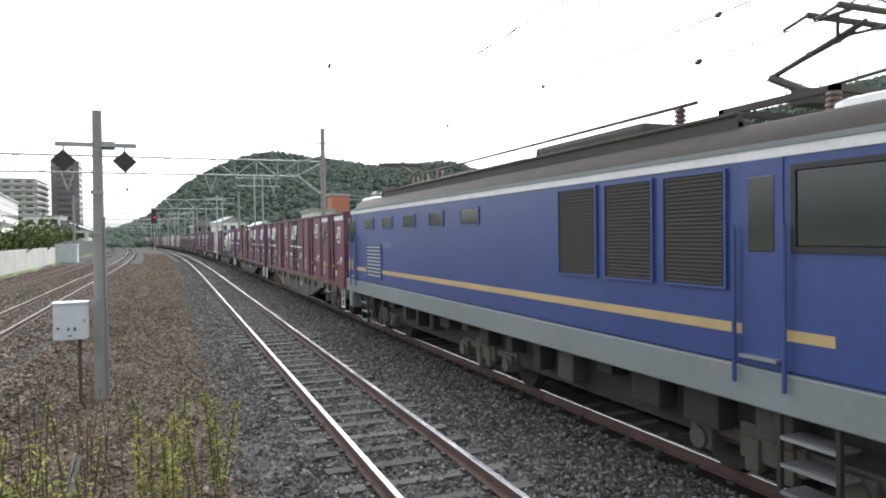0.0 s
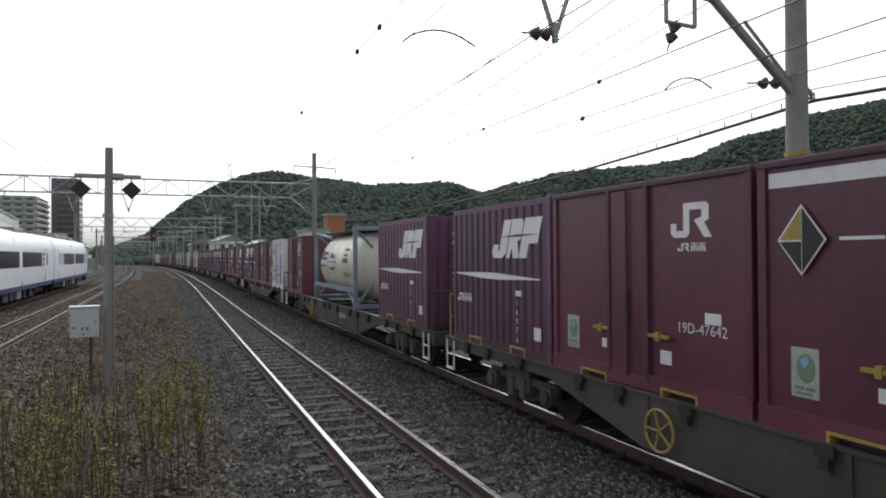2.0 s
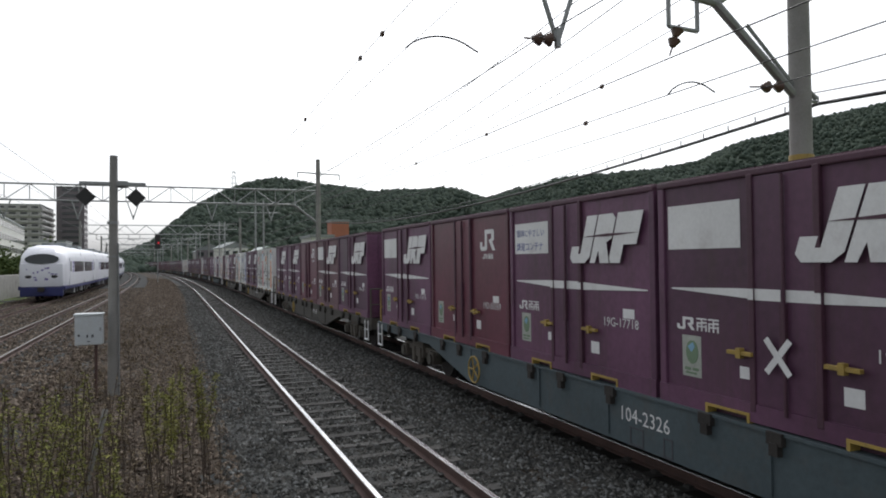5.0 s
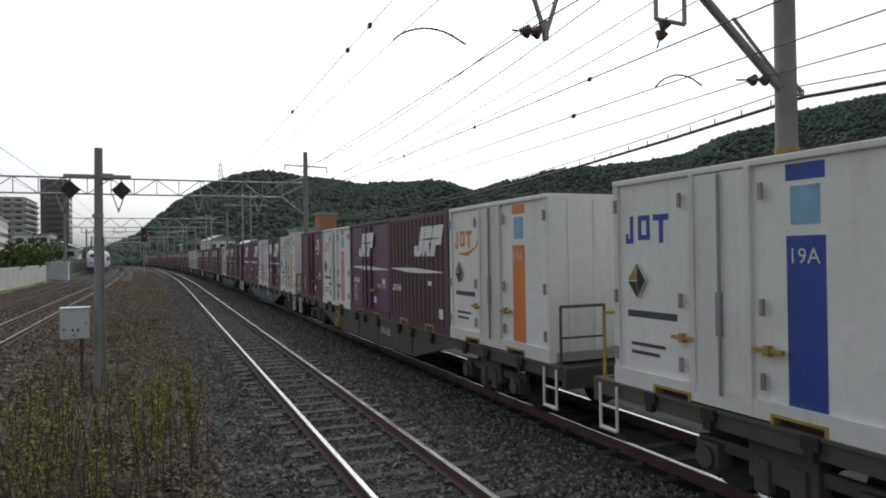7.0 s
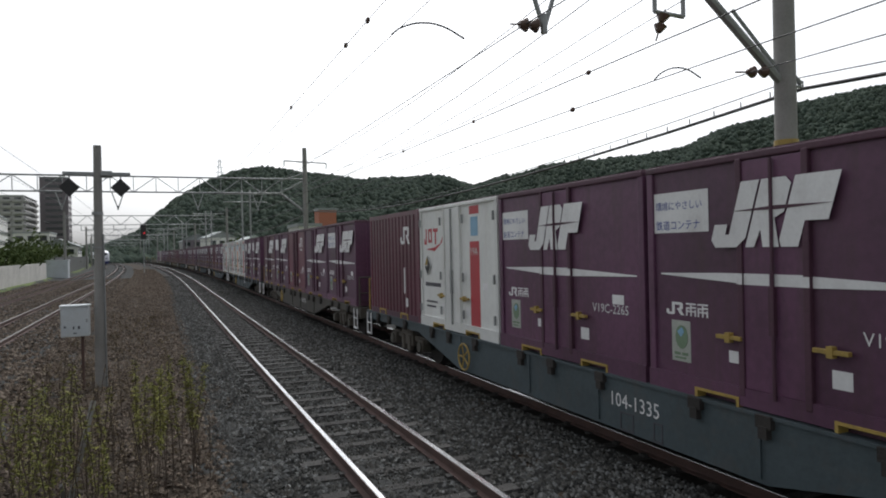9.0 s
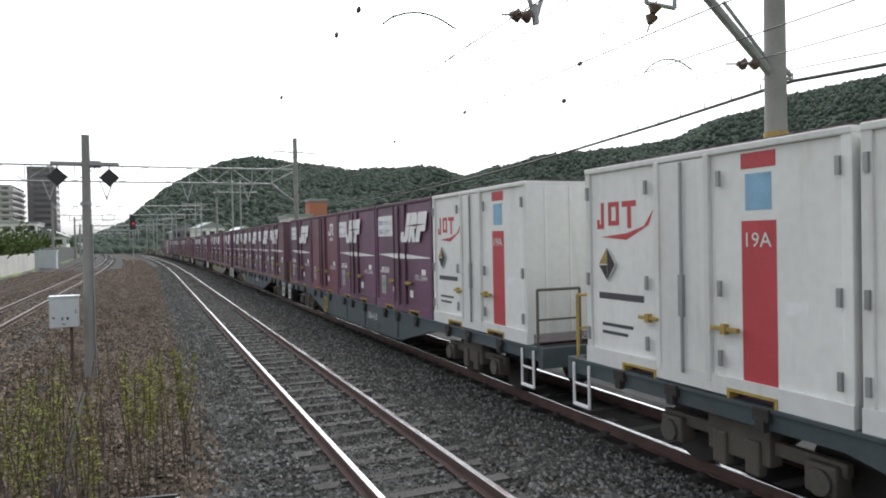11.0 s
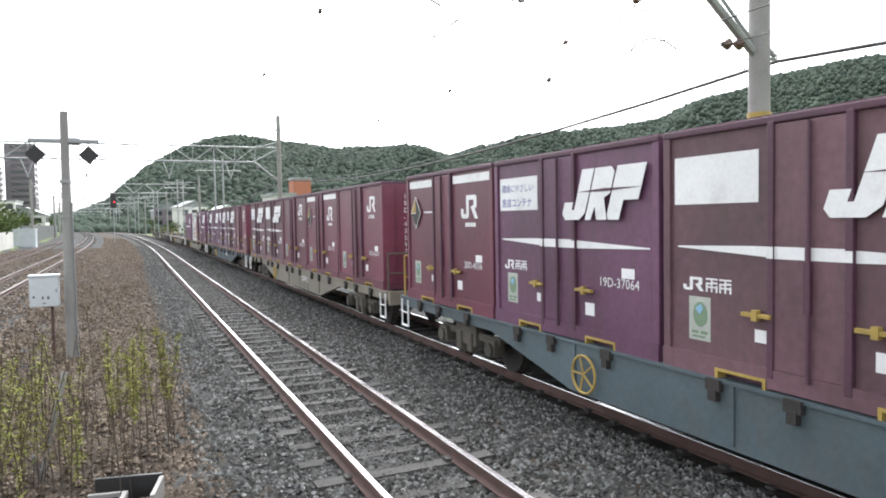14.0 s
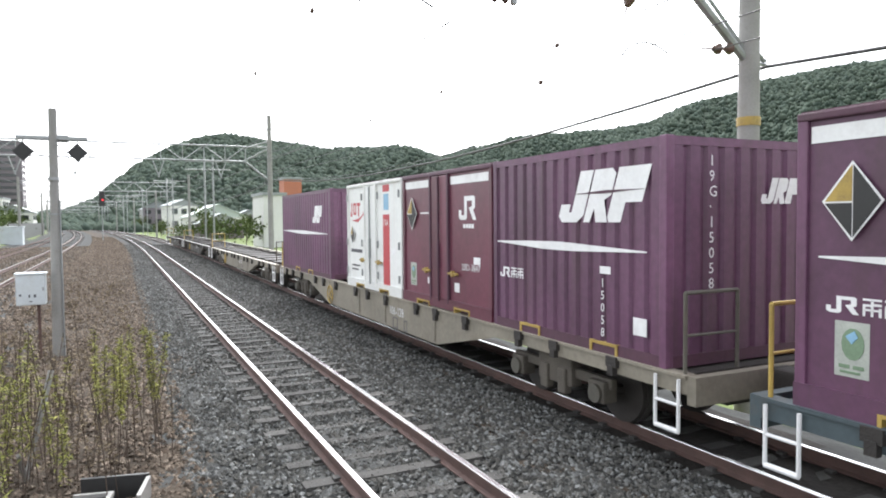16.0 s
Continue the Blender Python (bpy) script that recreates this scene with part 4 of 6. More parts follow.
KNOWN = {(2, 4): "19D-45135", (0, 0): "20D-6720", (0, 2): "V19B-5080", (1, 0): "19G-10329", (1, 3): "19D-47642", (3, 2): "19D-51023", (3, 3): "V19C-2786", (4, 0): "19G-17427", (4, 3): "19D-21270", (4, 4): "V19B-5965",
         (5, 0): "19D-39963", (5, 2): "19G-17718", (5, 3): "19D-50359", (9, 1): "19D-18742", (10, 2): "V19C-2265", (13, 2): "V19C-3344", (13, 1): "19D-30844", (13, 3): "19D-45370", (14, 0): "V19C-2615", (14, 1): "19D-38769", (14, 3): "19D-25582",
         (14, 4): "19D-21413", (15, 0): "19D-17695", (15, 1): "19D-42578", (15, 2): "19D-20050", (16, 0): "19D-31710", (16, 3): "19D-37064", (17, 1): "20D-1152", (17, 4): "19G-17366", (18, 0): "19D-43597", (18, 2): "19D-24132",
         (19, 0): "19G-15058", (19, 1): "20D-3847"}
MOVERS = []       # (thing, place behind the train's mark, height)
wagons, boxes_on = [], []
for i, (paint, number, load) in enumerate(TRAIN):
    centre = 20.4 * (i + 2) - 9.4275
    w = wagon(paint)
    wagons.append((w, number))
    MOVERS.append((w, centre, ZB))
    slot = 0
    for code in load:
        if code == "#":
            MOVERS.append((make_tank(), centre, ZB + 1.005))
            slot = 4
            continue
        if code == "=":
            MOVERS.append((make_long_ribbed(), centre + 9.4275 - 3.03, ZB + 1.005))
            continue
        c = prototype(code)
        c["group"] = "containers of the goods train"
        boxes_on.append((c, code, KNOWN.get((i, slot))))
        MOVERS.append((c, centre - 7.57 + 3.785 * slot, ZB + 1.005))
        slot += 1
for w, number in wagons:
    lettering("wagon_number", number, 0.25, M_WHITEPAINT, w, pose(-1.247, -1.15, 0.62, 90, 0, -90), label="pale stencilled number")
cross = decal([], 0.05, [[(1.56, 0.56), (1.61, 0.52), (1.88, 0.84), (1.83, 0.88)]])
part("cross_mark", cross, M_WHITEPAINT, boxes_on[23][0], "white painted cross")
cross = decal([], 0.055, [[(1.83, 0.52), (1.88, 0.56), (1.61, 0.88), (1.56, 0.84)]])
part("cross_mark", cross, M_WHITEPAINT, boxes_on[23][0], "white painted cross")
hazard(boxes_on[-4][0], 0.5, 1.75, 0.32)
part("stripe", decal([(0.12, 1.32, 2.24, 2.38)], -0.022), M_WHITEPAINT, boxes_on[-4][0], "white stripe")
used = {}
for c, code, known in boxes_on:
    pool = NUMBERS.get(code)
    if not pool:
        continue
    k = used[code] = used.get(code, -1) + 1
    txt = known or pool[k % len(pool)]
    if code == "G":
        lettering("number", "\n".join(txt.replace("-", "·")), 0.17, M_WHITEPAINT, c, pose(-0.62, -L / 2 - 0.006, 2.2, 90, 0, 0))
        lettering("number", "\n".join(txt[4:]), 0.15, M_WHITEPAINT, c, on_side(2.62, 0.8, 0.006))
    else:
        lettering("number", txt, 0.165, M_WHITEPAINT, c, on_side(2.62, 0.76, -0.022))
        if k % 2 == 0:
            lettering("number", "\n".join(txt), 0.16, M_WHITEPAINT, c, pose(-0.7, -L / 2 - 0.014, 2.1, 90, 0, 0))

# ---- locomotive ----
def hull(bm, sections):
    """Skin through cross sections of equal count, closed at both ends."""
    rings = [[bm.verts.new(p) for p in s] for s in sections]
    n = len(rings[0])
    for a, b in zip(rings, rings[1:]):
        for i in range(n):
            bm.faces.new((a[i], a[(i + 1) % n], b[(i + 1) % n], b[i]))
    bm.faces.new(rings[0][::-1])
    bm.faces.new(rings[-1])
    bmesh.ops.recalc_face_normals(bm, faces=bm.faces)


def louvre(parent, y0, y1, z0, z1, material, slats, x=-1.42, name="louvre"):
    f = part(name, boxes((x - 0.012, x + 0.02, y0, y1, z0, z1)), M_BLACK, parent, "dark louvred grille")
    st = (z1 - z0) / slats
    part("slats", boxes(*[(x - 0.03, x - 0.008, y0 + 0.02, y1 - 0.02, z0 + st * (k + 0.25), z0 + st * (k + 0.7)) for k in range(slats)]), material, f)
    part("grille_frame", boxes((x - 0.035, x, y0 - 0.03, y0, z0 - 0.03, z1 + 0.03), (x - 0.035, x, y1, y1 + 0.03, z0 - 0.03, z1 + 0.03), (x - 0.035, x, y0, y1, z1, z1 + 0.03), (x - 0.035, x, y0, y1, z0 - 0.03, z0)), M_BLUE, f)


def insulator(bm, c, h, r=0.07):
    for k in range(6):
        z = c[2] + h * k / 6
        rod(bm, (c[0], c[1], z), (c[0], c[1], z + h / 9), r, r * 0.8, 10)
    rod(bm, c, (c[0], c[1], c[2] + h), r * 0.5, n=8)


def pantograph(parent, y, s):
    """Single-arm current collector, raised to the wire. s: the side to which its knee points."""
    z = 4.02
    f = part("pantograph", boxes((-0.6, -0.52, y - 0.75, y + 0.75, z, z + 0.07), (0.52, 0.6, y - 0.75, y + 0.75, z, z + 0.07), (-0.6, 0.6, y - 0.75, y - 0.67, z, z + 0.07), (-0.6, 0.6, y + 0.67, y + 0.75, z, z + 0.07), (-0.3, 0.3, y - s * 0.1 - 0.12, y - s * 0.1 + 0.12, z, z + 0.16)), M_ROOFGEAR, parent, "raised single-arm pantograph")
    knee, head = (0, y + s * 0.55, z + 0.44), (0, y - s * 0.62, z + 0.76)
    part("lower_arm", rods(((0, y - s * 0.1, z + 0.1), knee, 0.05), ((0.12, y + s * 0.1, z + 0.08), (0.05, y + s * 0.5, z + 0.4), 0.02)), M_ROOFGEAR, f)
    part("upper_arm", rods((knee, head, 0.032), ((0, y + s * 0.62, z + 0.42), (0, y - s * 0.5, z + 0.68), 0.014), ((0, y - s * 0.3, z + 0.68), (-0.4, y - s * 0.62, z + 0.76), 0.018), ((0, y - s * 0.3, z + 0.68), (0.4, y - s * 0.62, z + 0.76), 0.018)), M_ROOFGEAR, f)
    for d in (-0.17, 0.17):
        yy = y - s * 0.62 + d
        part("contact_shoe", rods(((-0.92, yy, z + 0.62), (-0.6, yy, z + 0.8), 0.018), ((-0.6, yy, z + 0.8), (0.6, yy, z + 0.8), 0.035), ((0.6, yy, z + 0.8), (0.92, yy, z + 0.62), 0.018)), M_ROOFGEAR, f, "long flat contact strip with drooping horns")
    part("shoe_link", rods(((-0.45, y - s * 0.62 - 0.17, z + 0.77), (-0.45, y - s * 0.62 + 0.17, z + 0.77), 0.022)), M_ROOFGEAR, f)
    part("shoe_link", rods(((0.45, y - s * 0.62 - 0.17, z + 0.77), (0.45, y - s * 0.62 + 0.17, z + 0.77), 0.022)), M_ROOFGEAR, f)
    for dx in (-0.56, 0.56):
        for dy in (-0.7, 0.7):
            bm = bmesh.new()
            insulator(bm, (dx, y + dy, 3.72), 0.32, 0.08)
            part("insulator", bm, M_INSUL, f)


def make_loco():
    c = thing("electric_locomotive", "blue electric locomotive with a gold stripe and pale grey sill", "locomotive")
    e = 9.5

    def ring(y, k=0.0, zt=3.72, zb=1.4):
        return [(-1.42 + k, y, zb), (1.42 - k, y, zb), (1.42 - k, y, 3.45 - k), (1.2 - k, y, zt), (-1.2 + k, y, zt), (-1.42 + k, y, 3.45 - k)]
    bm = bmesh.new()
    hull(bm, [[(-1.3, -e, 1.4), (1.3, -e, 1.4), (1.28, -e + 0.02, 2.2), (1.26, -e + 0.05, 2.3), (-1.26, -e + 0.05, 2.3), (-1.28, -e + 0.02, 2.2)],
              [(-1.38, -e + 0.35, 1.4), (1.38, -e + 0.35, 1.4), (1.36, -e + 0.4, 2.6), (1.2, -e + 0.55, 3.3), (-1.2, -e + 0.55, 3.3), (-1.36, -e + 0.4, 2.6)],
              ring(-e + 1.1, 0, 3.74), ring(e - 1.1, 0, 3.74),
              [(-1.38, e - 0.35, 1.4), (1.38, e - 0.35, 1.4), (1.36, e - 0.4, 2.6), (1.2, e - 0.55, 3.3), (-1.2, e - 0.55, 3.3), (-1.36, e - 0.4, 2.6)],
              [(-1.3, e, 1.4), (1.3, e, 1.4), (1.28, e - 0.02, 2.2), (1.26, e - 0.05, 2.3), (-1.26, e - 0.05, 2.3), (-1.28, e - 0.02, 2.2)]])
    bmesh.ops.bevel(bm, geom=bm.edges[:], offset=0.04, segments=2, affect='EDGES')
    bm.normal_update()
    for f in bm.faces:
        if f.normal.z > 0.6 and f.calc_center_median().z > 3.5 and abs(f.calc_center_median().y) < 8.3:
            f.material_index = 1
    part("body", bm, [M_BLUE, M_ROOFGEAR], c, "deep blue painted steel body", smooth=True)
    part("side_roof_panel", boxes((-1.17, -1.08, -6.3, 6.0, 3.66, 3.88), (-1.2, -1.05, -6.3, 6.0, 3.86, 3.9), bevel=0.012), M_ROOFGEAR, c, "sooty panel along the roof edge")
    part("sill", boxes((-1.43, 1.43, -e + 0.25, e - 0.25, 1.04, 1.41), bevel=0.02), M_LOCOGREY, c, "pale grey sill")
    part("cantrail", boxes((-1.436, -1.38, -e + 1.1, e - 0.9, 3.35, 3.45), bevel=0.01), M_WHITEPAINT, c, "white band below the roof edge")
    part("gutter", boxes((-1.45, -1.36, -e + 1.1, e - 1.1, 3.45, 3.5), (1.38, 1.45, -e + 1.2, e - 1.2, 3.44, 3.5)), M_LOCOGREY, c)
    part("stripe", boxes((-1.428, -1.42, -7.6, 8.8, 1.71, 1.81)), M_GOLD, c, "dull gold stripe")
    bm = bmesh.new()
    for s in (-1, 1):
        f = poly(bm, [(-1.426, s * 8.35, 2.0), (-1.426, s * 8.55, 1.7), (-1.41, s * 8.95, 1.7), (-1.41, s * 8.95, 2.0)])
    part("nose_flash", bm, M_GOLD, c)
    for y0 in (-4.2, -5.3, -6.4):
        louvre(c, y0, y0 + 0.88, 2.15, 3.28, M_ROOFGEAR, 26)
    louvre(c, 5.45, 6.8, 1.6, 2.45, M_SLAT, 9)
    for k in range(5):
        y = 6.6 - k * 1.7
        f = part("small_window", boxes((-1.432, -1.4, y - 0.38, y + 0.38, 2.9, 3.17), bevel=0.012), M_GLASS, c)
        part("window_frame", boxes((-1.44, -1.425, y - 0.42, y + 0.42, 3.17, 3.2), (-1.44, -1.425, y - 0.42, y + 0.42, 2.87, 2.9), (-1.44, -1.425, y - 0.42, y - 0.38, 2.9, 3.17), (-1.44, -1.425, y + 0.38, y + 0.42, 2.9, 3.17)), M_BLUE, f)
    for s in (-1, 1):
        y = 8.2 if s > 0 else -6.85
        d = part("cab_door", boxes((-1.435, -1.4, y - 0.24, y + 0.24, 1.42, 3.36), bevel=0.01), M_BLUE, c)
        part("door_window", boxes((-1.442, -1.42, y - 0.15, y + 0.15, 2.5, 3.2), bevel=0.01), M_GLASS, d)
        for dy in (-0.29, 0.29):
            part("grab_rail", rods(((-1.48, y + dy, 1.25), (-1.48, y + dy, 2.75), 0.022)), M_BLUE, d)
        part("door_step", boxes((-1.5, -1.43, y - 0.22, y + 0.22, 1.5, 1.53)), M_GALV, d)
        yw = 8.75 if s > 0 else -7.65
        ww = 0.22 if s > 0 else 0.42
        f = part("cab_window", boxes((-1.432, -1.4, yw - ww, yw + ww, 2.55, 3.22), bevel=0.015), M_GLASS, c, "tinted cab side window")
        part("window_frame", boxes((-1.444, -1.42, yw - ww - 0.05, yw + ww + 0.05, 3.22, 3.27), (-1.444, -1.42, yw - ww - 0.05, yw + ww + 0.05, 2.5, 2.55), (-1.444, -1.42, yw - ww - 0.05, yw - ww, 2.55, 3.22), (-1.444, -1.42, yw + ww, yw + ww + 0.05, 2.55, 3.22)), M_BLACK, f)
        bm = bmesh.new()
        for sx in (-1, 1):
            poly(bm, [(sx * 0.08, s * (e - 0.17), 2.35), (sx * 1.2, s * (e - 0.17), 2.35), (sx * 1.1, s * (e - 0.6), 3.22), (sx * 0.08, s * (e - 0.6), 3.22)])
        bmesh.ops.translate(bm, verts=bm.verts, vec=(0, s * 0.15, 0))
        part("windscreen", bm, M_GLASS, c)
        bm = bmesh.new()
        for sx in (-1, 1):
            rod(bm, (sx * 0.85, s * e, 1.6), (sx * 0.85, s * (e + 0.05), 1.6), 0.13, n=16)
        part("headlight", bm, M_LOCOGREY, c)
        part("skirt", boxes((-1.3, 1.3, min(s * (e - 0.4), s * e), max(s * (e - 0.4), s * e), 0.5, 1.05), bevel=0.08), M_LOCOGREY, c, "pale grey end skirt")
        for z in (0.3, 0.55, 0.8):
            part("footstep", boxes((-1.4, -1.1, s * 7.3 - 0.28, s * 7.3 + 0.28, z, z + 0.035)), M_GALV, c, "worn steel footstep")
        for dy in (-0.3, 0.3):
            part("ladder_side", boxes((-1.4, -1.35, s * 7.3 + dy - 0.02, s * 7.3 + dy + 0.02, 0.28, 1.06)), M_GRIME, c)
        part("coupler", boxes((-0.17, 0.17, min(s * e, s * (e + 0.25)), max(s * e, s * (e + 0.25)), 0.72, 1.02), bevel=0.04), M_GRIME, c)
        part("cab_roof_hood", boxes((-1.15, 1.15, min(s * 7.3, s * 8.5), max(s * 7.3, s * 8.5), 3.55, 3.84), bevel=0.14), M_WHITEPAINT, c, "rounded white cab roof")
        pantograph(c, 7.35 if s > 0 else -6.2, -s)
    part("roof_box", boxes((-0.85, 0.85, -4.4, -1.6, 3.72, 4.12), (-0.95, 0.95, -1.4, 5.6, 3.72, 3.98), bevel=0.08), M_ROOFGEAR, c, "sooty roof equipment housing")
    part("roof_walkway", boxes((-1.15, -0.9, -6.3, 6.3, 3.73, 3.8), (0.9, 1.15, -6.3, 6.3, 3.73, 3.8)), M_ROOFGEAR, c)
    for y in (-4.7, 3.6, 4.6, 5.3):
        for x in (-0.5, 0.4):
            bm = bmesh.new()
            insulator(bm, (x, y, 3.9), 0.36, 0.08)
            part("roof_insulator", bm, M_INSUL, c)
    part("bus_bar", rods(((-0.5, -5.0, 4.27), (-0.5, 5.3, 4.27), 0.025), ((-0.5, 5.3, 4.27), (-0.2, 6.8, 4.1), 0.02), ((0.4, 3.6, 4.27), (0.4, 5.3, 4.27), 0.025)), M_ROOFGEAR, c)
    bm = bmesh.new()
    rod(bm, (-0.75, e - 1.5, 3.98), (-0.75, e - 1.0, 3.98), 0.05)
    rod(bm, (-0.5, e - 1.5, 3.98), (-0.5, e - 1.0, 3.98), 0.05)
    part("horn", bm, M_GALV, c)
    part("underframe", boxes((-0.95, 0.95, -8.4, 8.4, 0.42, 1.04)), M_GRIME, c)
    lettering("number", "EF510-511", 0.2, M_STICKPAPER, c, pose(-1.424, 5.4, 2.4, 90, 0, -90), label="pale class number")
    for y in (-6.6, 0.0, 6.6):
        bogie(c, y)
    rnd = random.Random(5)
    for k in range(16):
        y = -7.0 + k * 0.93
        h = rnd.uniform(0.2, 0.5)
        part("underframe_gear", boxes((-1.22, -0.95, y, y + rnd.uniform(0.15, 0.55), 1.04 - h, 1.04), bevel=0.03), M_GRIME if k % 4 else M_ROOFGEAR, c)
    return c


MOVERS.append((make_loco(), 11.55, ZB))

# ---- white passenger train ----


def coach_section(y, k=0.0, drop=0.0):
    a = [(-1.38, 0.95), (-1.45, 1.6), (-1.43, 2.6), (-1.34, 3.2), (-1.1, 3.55), (-0.6, 3.72), (0.6, 3.72), (1.1, 3.55), (1.34, 3.2), (1.43, 2.6), (1.45, 1.6), (1.38, 0.95)]
    return [(x * (1 - k), y, 0.95 + (z - 0.95) * (1 - drop)) for x, z in a]


def make_coach(end):
    """end: 0 middle, 1 leading nose at +y, -1 trailing nose at -y."""
    c = thing("passenger_coach", "white streamlined passenger coach with dark windows and navy skirt", "railway coach", "coaches of the white train")
    h = 10.2
    secs = [coach_section(-h + 0.0), coach_section(h - 0.0)]
    if end > 0:
        secs = [coach_section(-h), coach_section(h - 2.2), coach_section(h - 1.0, 0.03, 0.08), coach_section(h - 0.3, 0.1, 0.28), coach_section(h, 0.18, 0.5)]
    if end < 0:
        secs = [coach_section(-h, 0.18, 0.5), coach_section(-h + 0.3, 0.1, 0.28), coach_section(-h + 1.0, 0.03, 0.08), coach_section(-h + 2.2), coach_section(h)]
    bm = bmesh.new()
    hull(bm, secs)
    part("body", bm, M_TRAINWHITE, c, smooth=True)
    part("skirt", boxes((-1.36, 1.36, -h + 0.15, h - 0.15, 0.72, 0.97)), M_NAVY, c, "navy blue skirt")
    for y0, y1 in ((-5.9, -0.4), (0.4, 5.9)):
        for sx in (-1, 1):
            bm = boxes((sx * 1.425 - 0.025, sx * 1.425 + 0.03, y0, y1, 1.85, 2.62), bevel=0.02)
            part("window", bm, M_GLASS, c, "long dark window band")
    for y in (-8.0, 7.6):
        for sx in (-1, 1):
            d = part("door", boxes((sx * 1.43 - 0.03, sx * 1.43 + 0.03, y - 0.42, y + 0.42, 1.0, 2.85), bevel=0.02), M_TRAINWHITE, c)
            part("door_window", boxes((sx * 1.44 - 0.03, sx * 1.44 + 0.03, y - 0.16, y + 0.16, 1.9, 2.6)), M_GLASS, d)
    for y in (-6.6, 6.5):
        part("violet_panel", boxes(*[(1.43, 1.462, y - 0.2, y + 0.2, z, z + 0.2) for z in (1.85, 2.13, 2.41)]), M_VIOLET, c, "small violet panels")
    part("roof_unit", boxes((-0.8, 0.8, -5, -1.5, 3.68, 3.98), (-0.8, 0.8, 2.0, 4.5, 3.68, 3.92), bevel=0.08), M_LOCOGREY, c, "grey roof unit")
    for y in (-6.9, 6.9):
        b = part("bogie", boxes((0.95, 1.12, y - 1.5, y + 1.5, 0.42, 0.6), (-1.12, -0.95, y - 1.5, y + 1.5, 0.42, 0.6), (-0.9, 0.9, y - 0.3, y + 0.3, 0.4, 0.7)), M_GRIME, c)
        for dy in (-1.05, 1.05):
            bm = bmesh.new()
            for x in (-0.6, 0.6):
                rod(bm, (x - 0.07, y + dy, 0.42), (x + 0.07, y + dy, 0.42), 0.42, n=20)
            part("wheelset", bm, M_GRIME, b)
    rnd = random.Random(end + 8)
    for k in range(6):
        y = -4.6 + k * 1.6
        part("underfloor_box", boxes((-1.2, 1.25, y, y + rnd.uniform(0.5, 1.2), 0.3, 0.74), bevel=0.04), M_GALV if k % 3 == 0 else M_GRIME, c)
    if end < 0:
        bm = bmesh.new()
        pts = []
        for k in range(16):
            a = 2 * math.pi * k / 16
            pts.append((1.0 * math.cos(a), 2.75 + 0.36 * math.sin(a)))
        secs = [[(x, -h - 0.03 + (z - 2.4) * 0.55, z) for x, z in pts], [(x, -h + 0.35 + (z - 2.4) * 0.55, z) for x, z in pts]]
        hull(bm, secs)
        part("windscreen", bm, M_GLASS, c, "dark oval windscreen")
        part("nose_face", boxes((-1.28, 1.28, -h - 0.04, -h + 0.5, 0.95, 2.5), bevel=0.18), M_TRAINWHITE, c, smooth=True)
        bm = bmesh.new()
        for x in (-0.75, 0.75):
            ball(bm, (x, -h - 0.03, 1.6), 0.14, 2, (1.5, 0.3, 0.8))
        part("tail_lamp", bm, M_BLACK, c)
        part("end_skirt", boxes((-1.25, 1.25, -h + 0.0, -h + 0.5, 0.3, 0.95), bevel=0.08), M_NAVY, c)
        part("coupler", boxes((-0.18, 0.18, -h - 0.4, -h + 0.1, 0.6, 0.9), bevel=0.04), M_GRIME, c)
        rnd = random.Random(3)
        part("nose_print", boxes(*[(x, x + rnd.uniform(0.05, 0.16), -h - 0.046, -h - 0.04, z, z + rnd.uniform(0.04, 0.12)) for x, z in [(rnd.uniform(-0.9, 0.8), rnd.uniform(1.3, 2.2)) for _ in range(16)]]), M_VIOLET, c, "faint violet flecks")
    if end > 0:
        part("end_skirt", boxes((-1.25, 1.25, h - 0.5, h, 0.3, 0.95), bevel=0.08), M_NAVY, c)
    return c


EXPRESS = [(make_coach(-1), 10.3)]
mid = make_coach(0)
EXPRESS += [(mid, 31.0)] + [(copy_thing(mid, Matrix()), 31.0 + 20.6 * k) for k in (1, 2, 3)]
EXPRESS.append((make_coach(1), 31.0 + 20.6 * 4))

# ---- overhead line ----


def lattice(parent, x0, x1, y, z0, z1, bay=1.35, zig=False):
    part("chord", rods(((x0, y, z0), (x1, y, z0), 0.05), ((x0, y, z1), (x1, y, z1), 0.055)), M_GALV, parent)
    n = max(2, round(abs(x1 - x0) / bay))
    bm = bmesh.new()
    for i in range(n + 1):
        x = x0 + (x1 - x0) * i / n
        if not zig:
            rod(bm, (x, y, z0), (x, y, z1), 0.028, n=6)
        if i < n:
            xb = x0 + (x1 - x0) * (i + 1) / n
            rod(bm, (x, y, z0 if i % 2 else z1), (xb, y, z1 if i % 2 else z0), 0.028 if not zig else 0.04, n=6)
    part("lattice_bar", bm, M_GALV, parent)


def drop_arm(parent, x, y, z0, z1):
    """V-shaped hanger below the beam, with its insulators."""
    part("hanger", rods(((x - 0.35, y, z1), (x, y, z0), 0.035), ((x + 0.35, y, z1), (x, y, z0), 0.035), ((x, y, z0 + 0.2), (x, y, z0 - 0.06), 0.05)), M_GALV, parent)


def disc_pair(parent, a, b):
    bm = bmesh.new()
    a, b = Vector(a), Vector(b)
    for u in (0.3, 0.62):
        p = a.lerp(b, u)
        d = (b - a).normalized() * 0.05
        rod(bm, p - d, p + d, 0.1, 0.045, 12)
    rod(bm, a, b, 0.015, n=6)
    part("insulator", bm, M_INSUL, parent, "brown disc insulators")


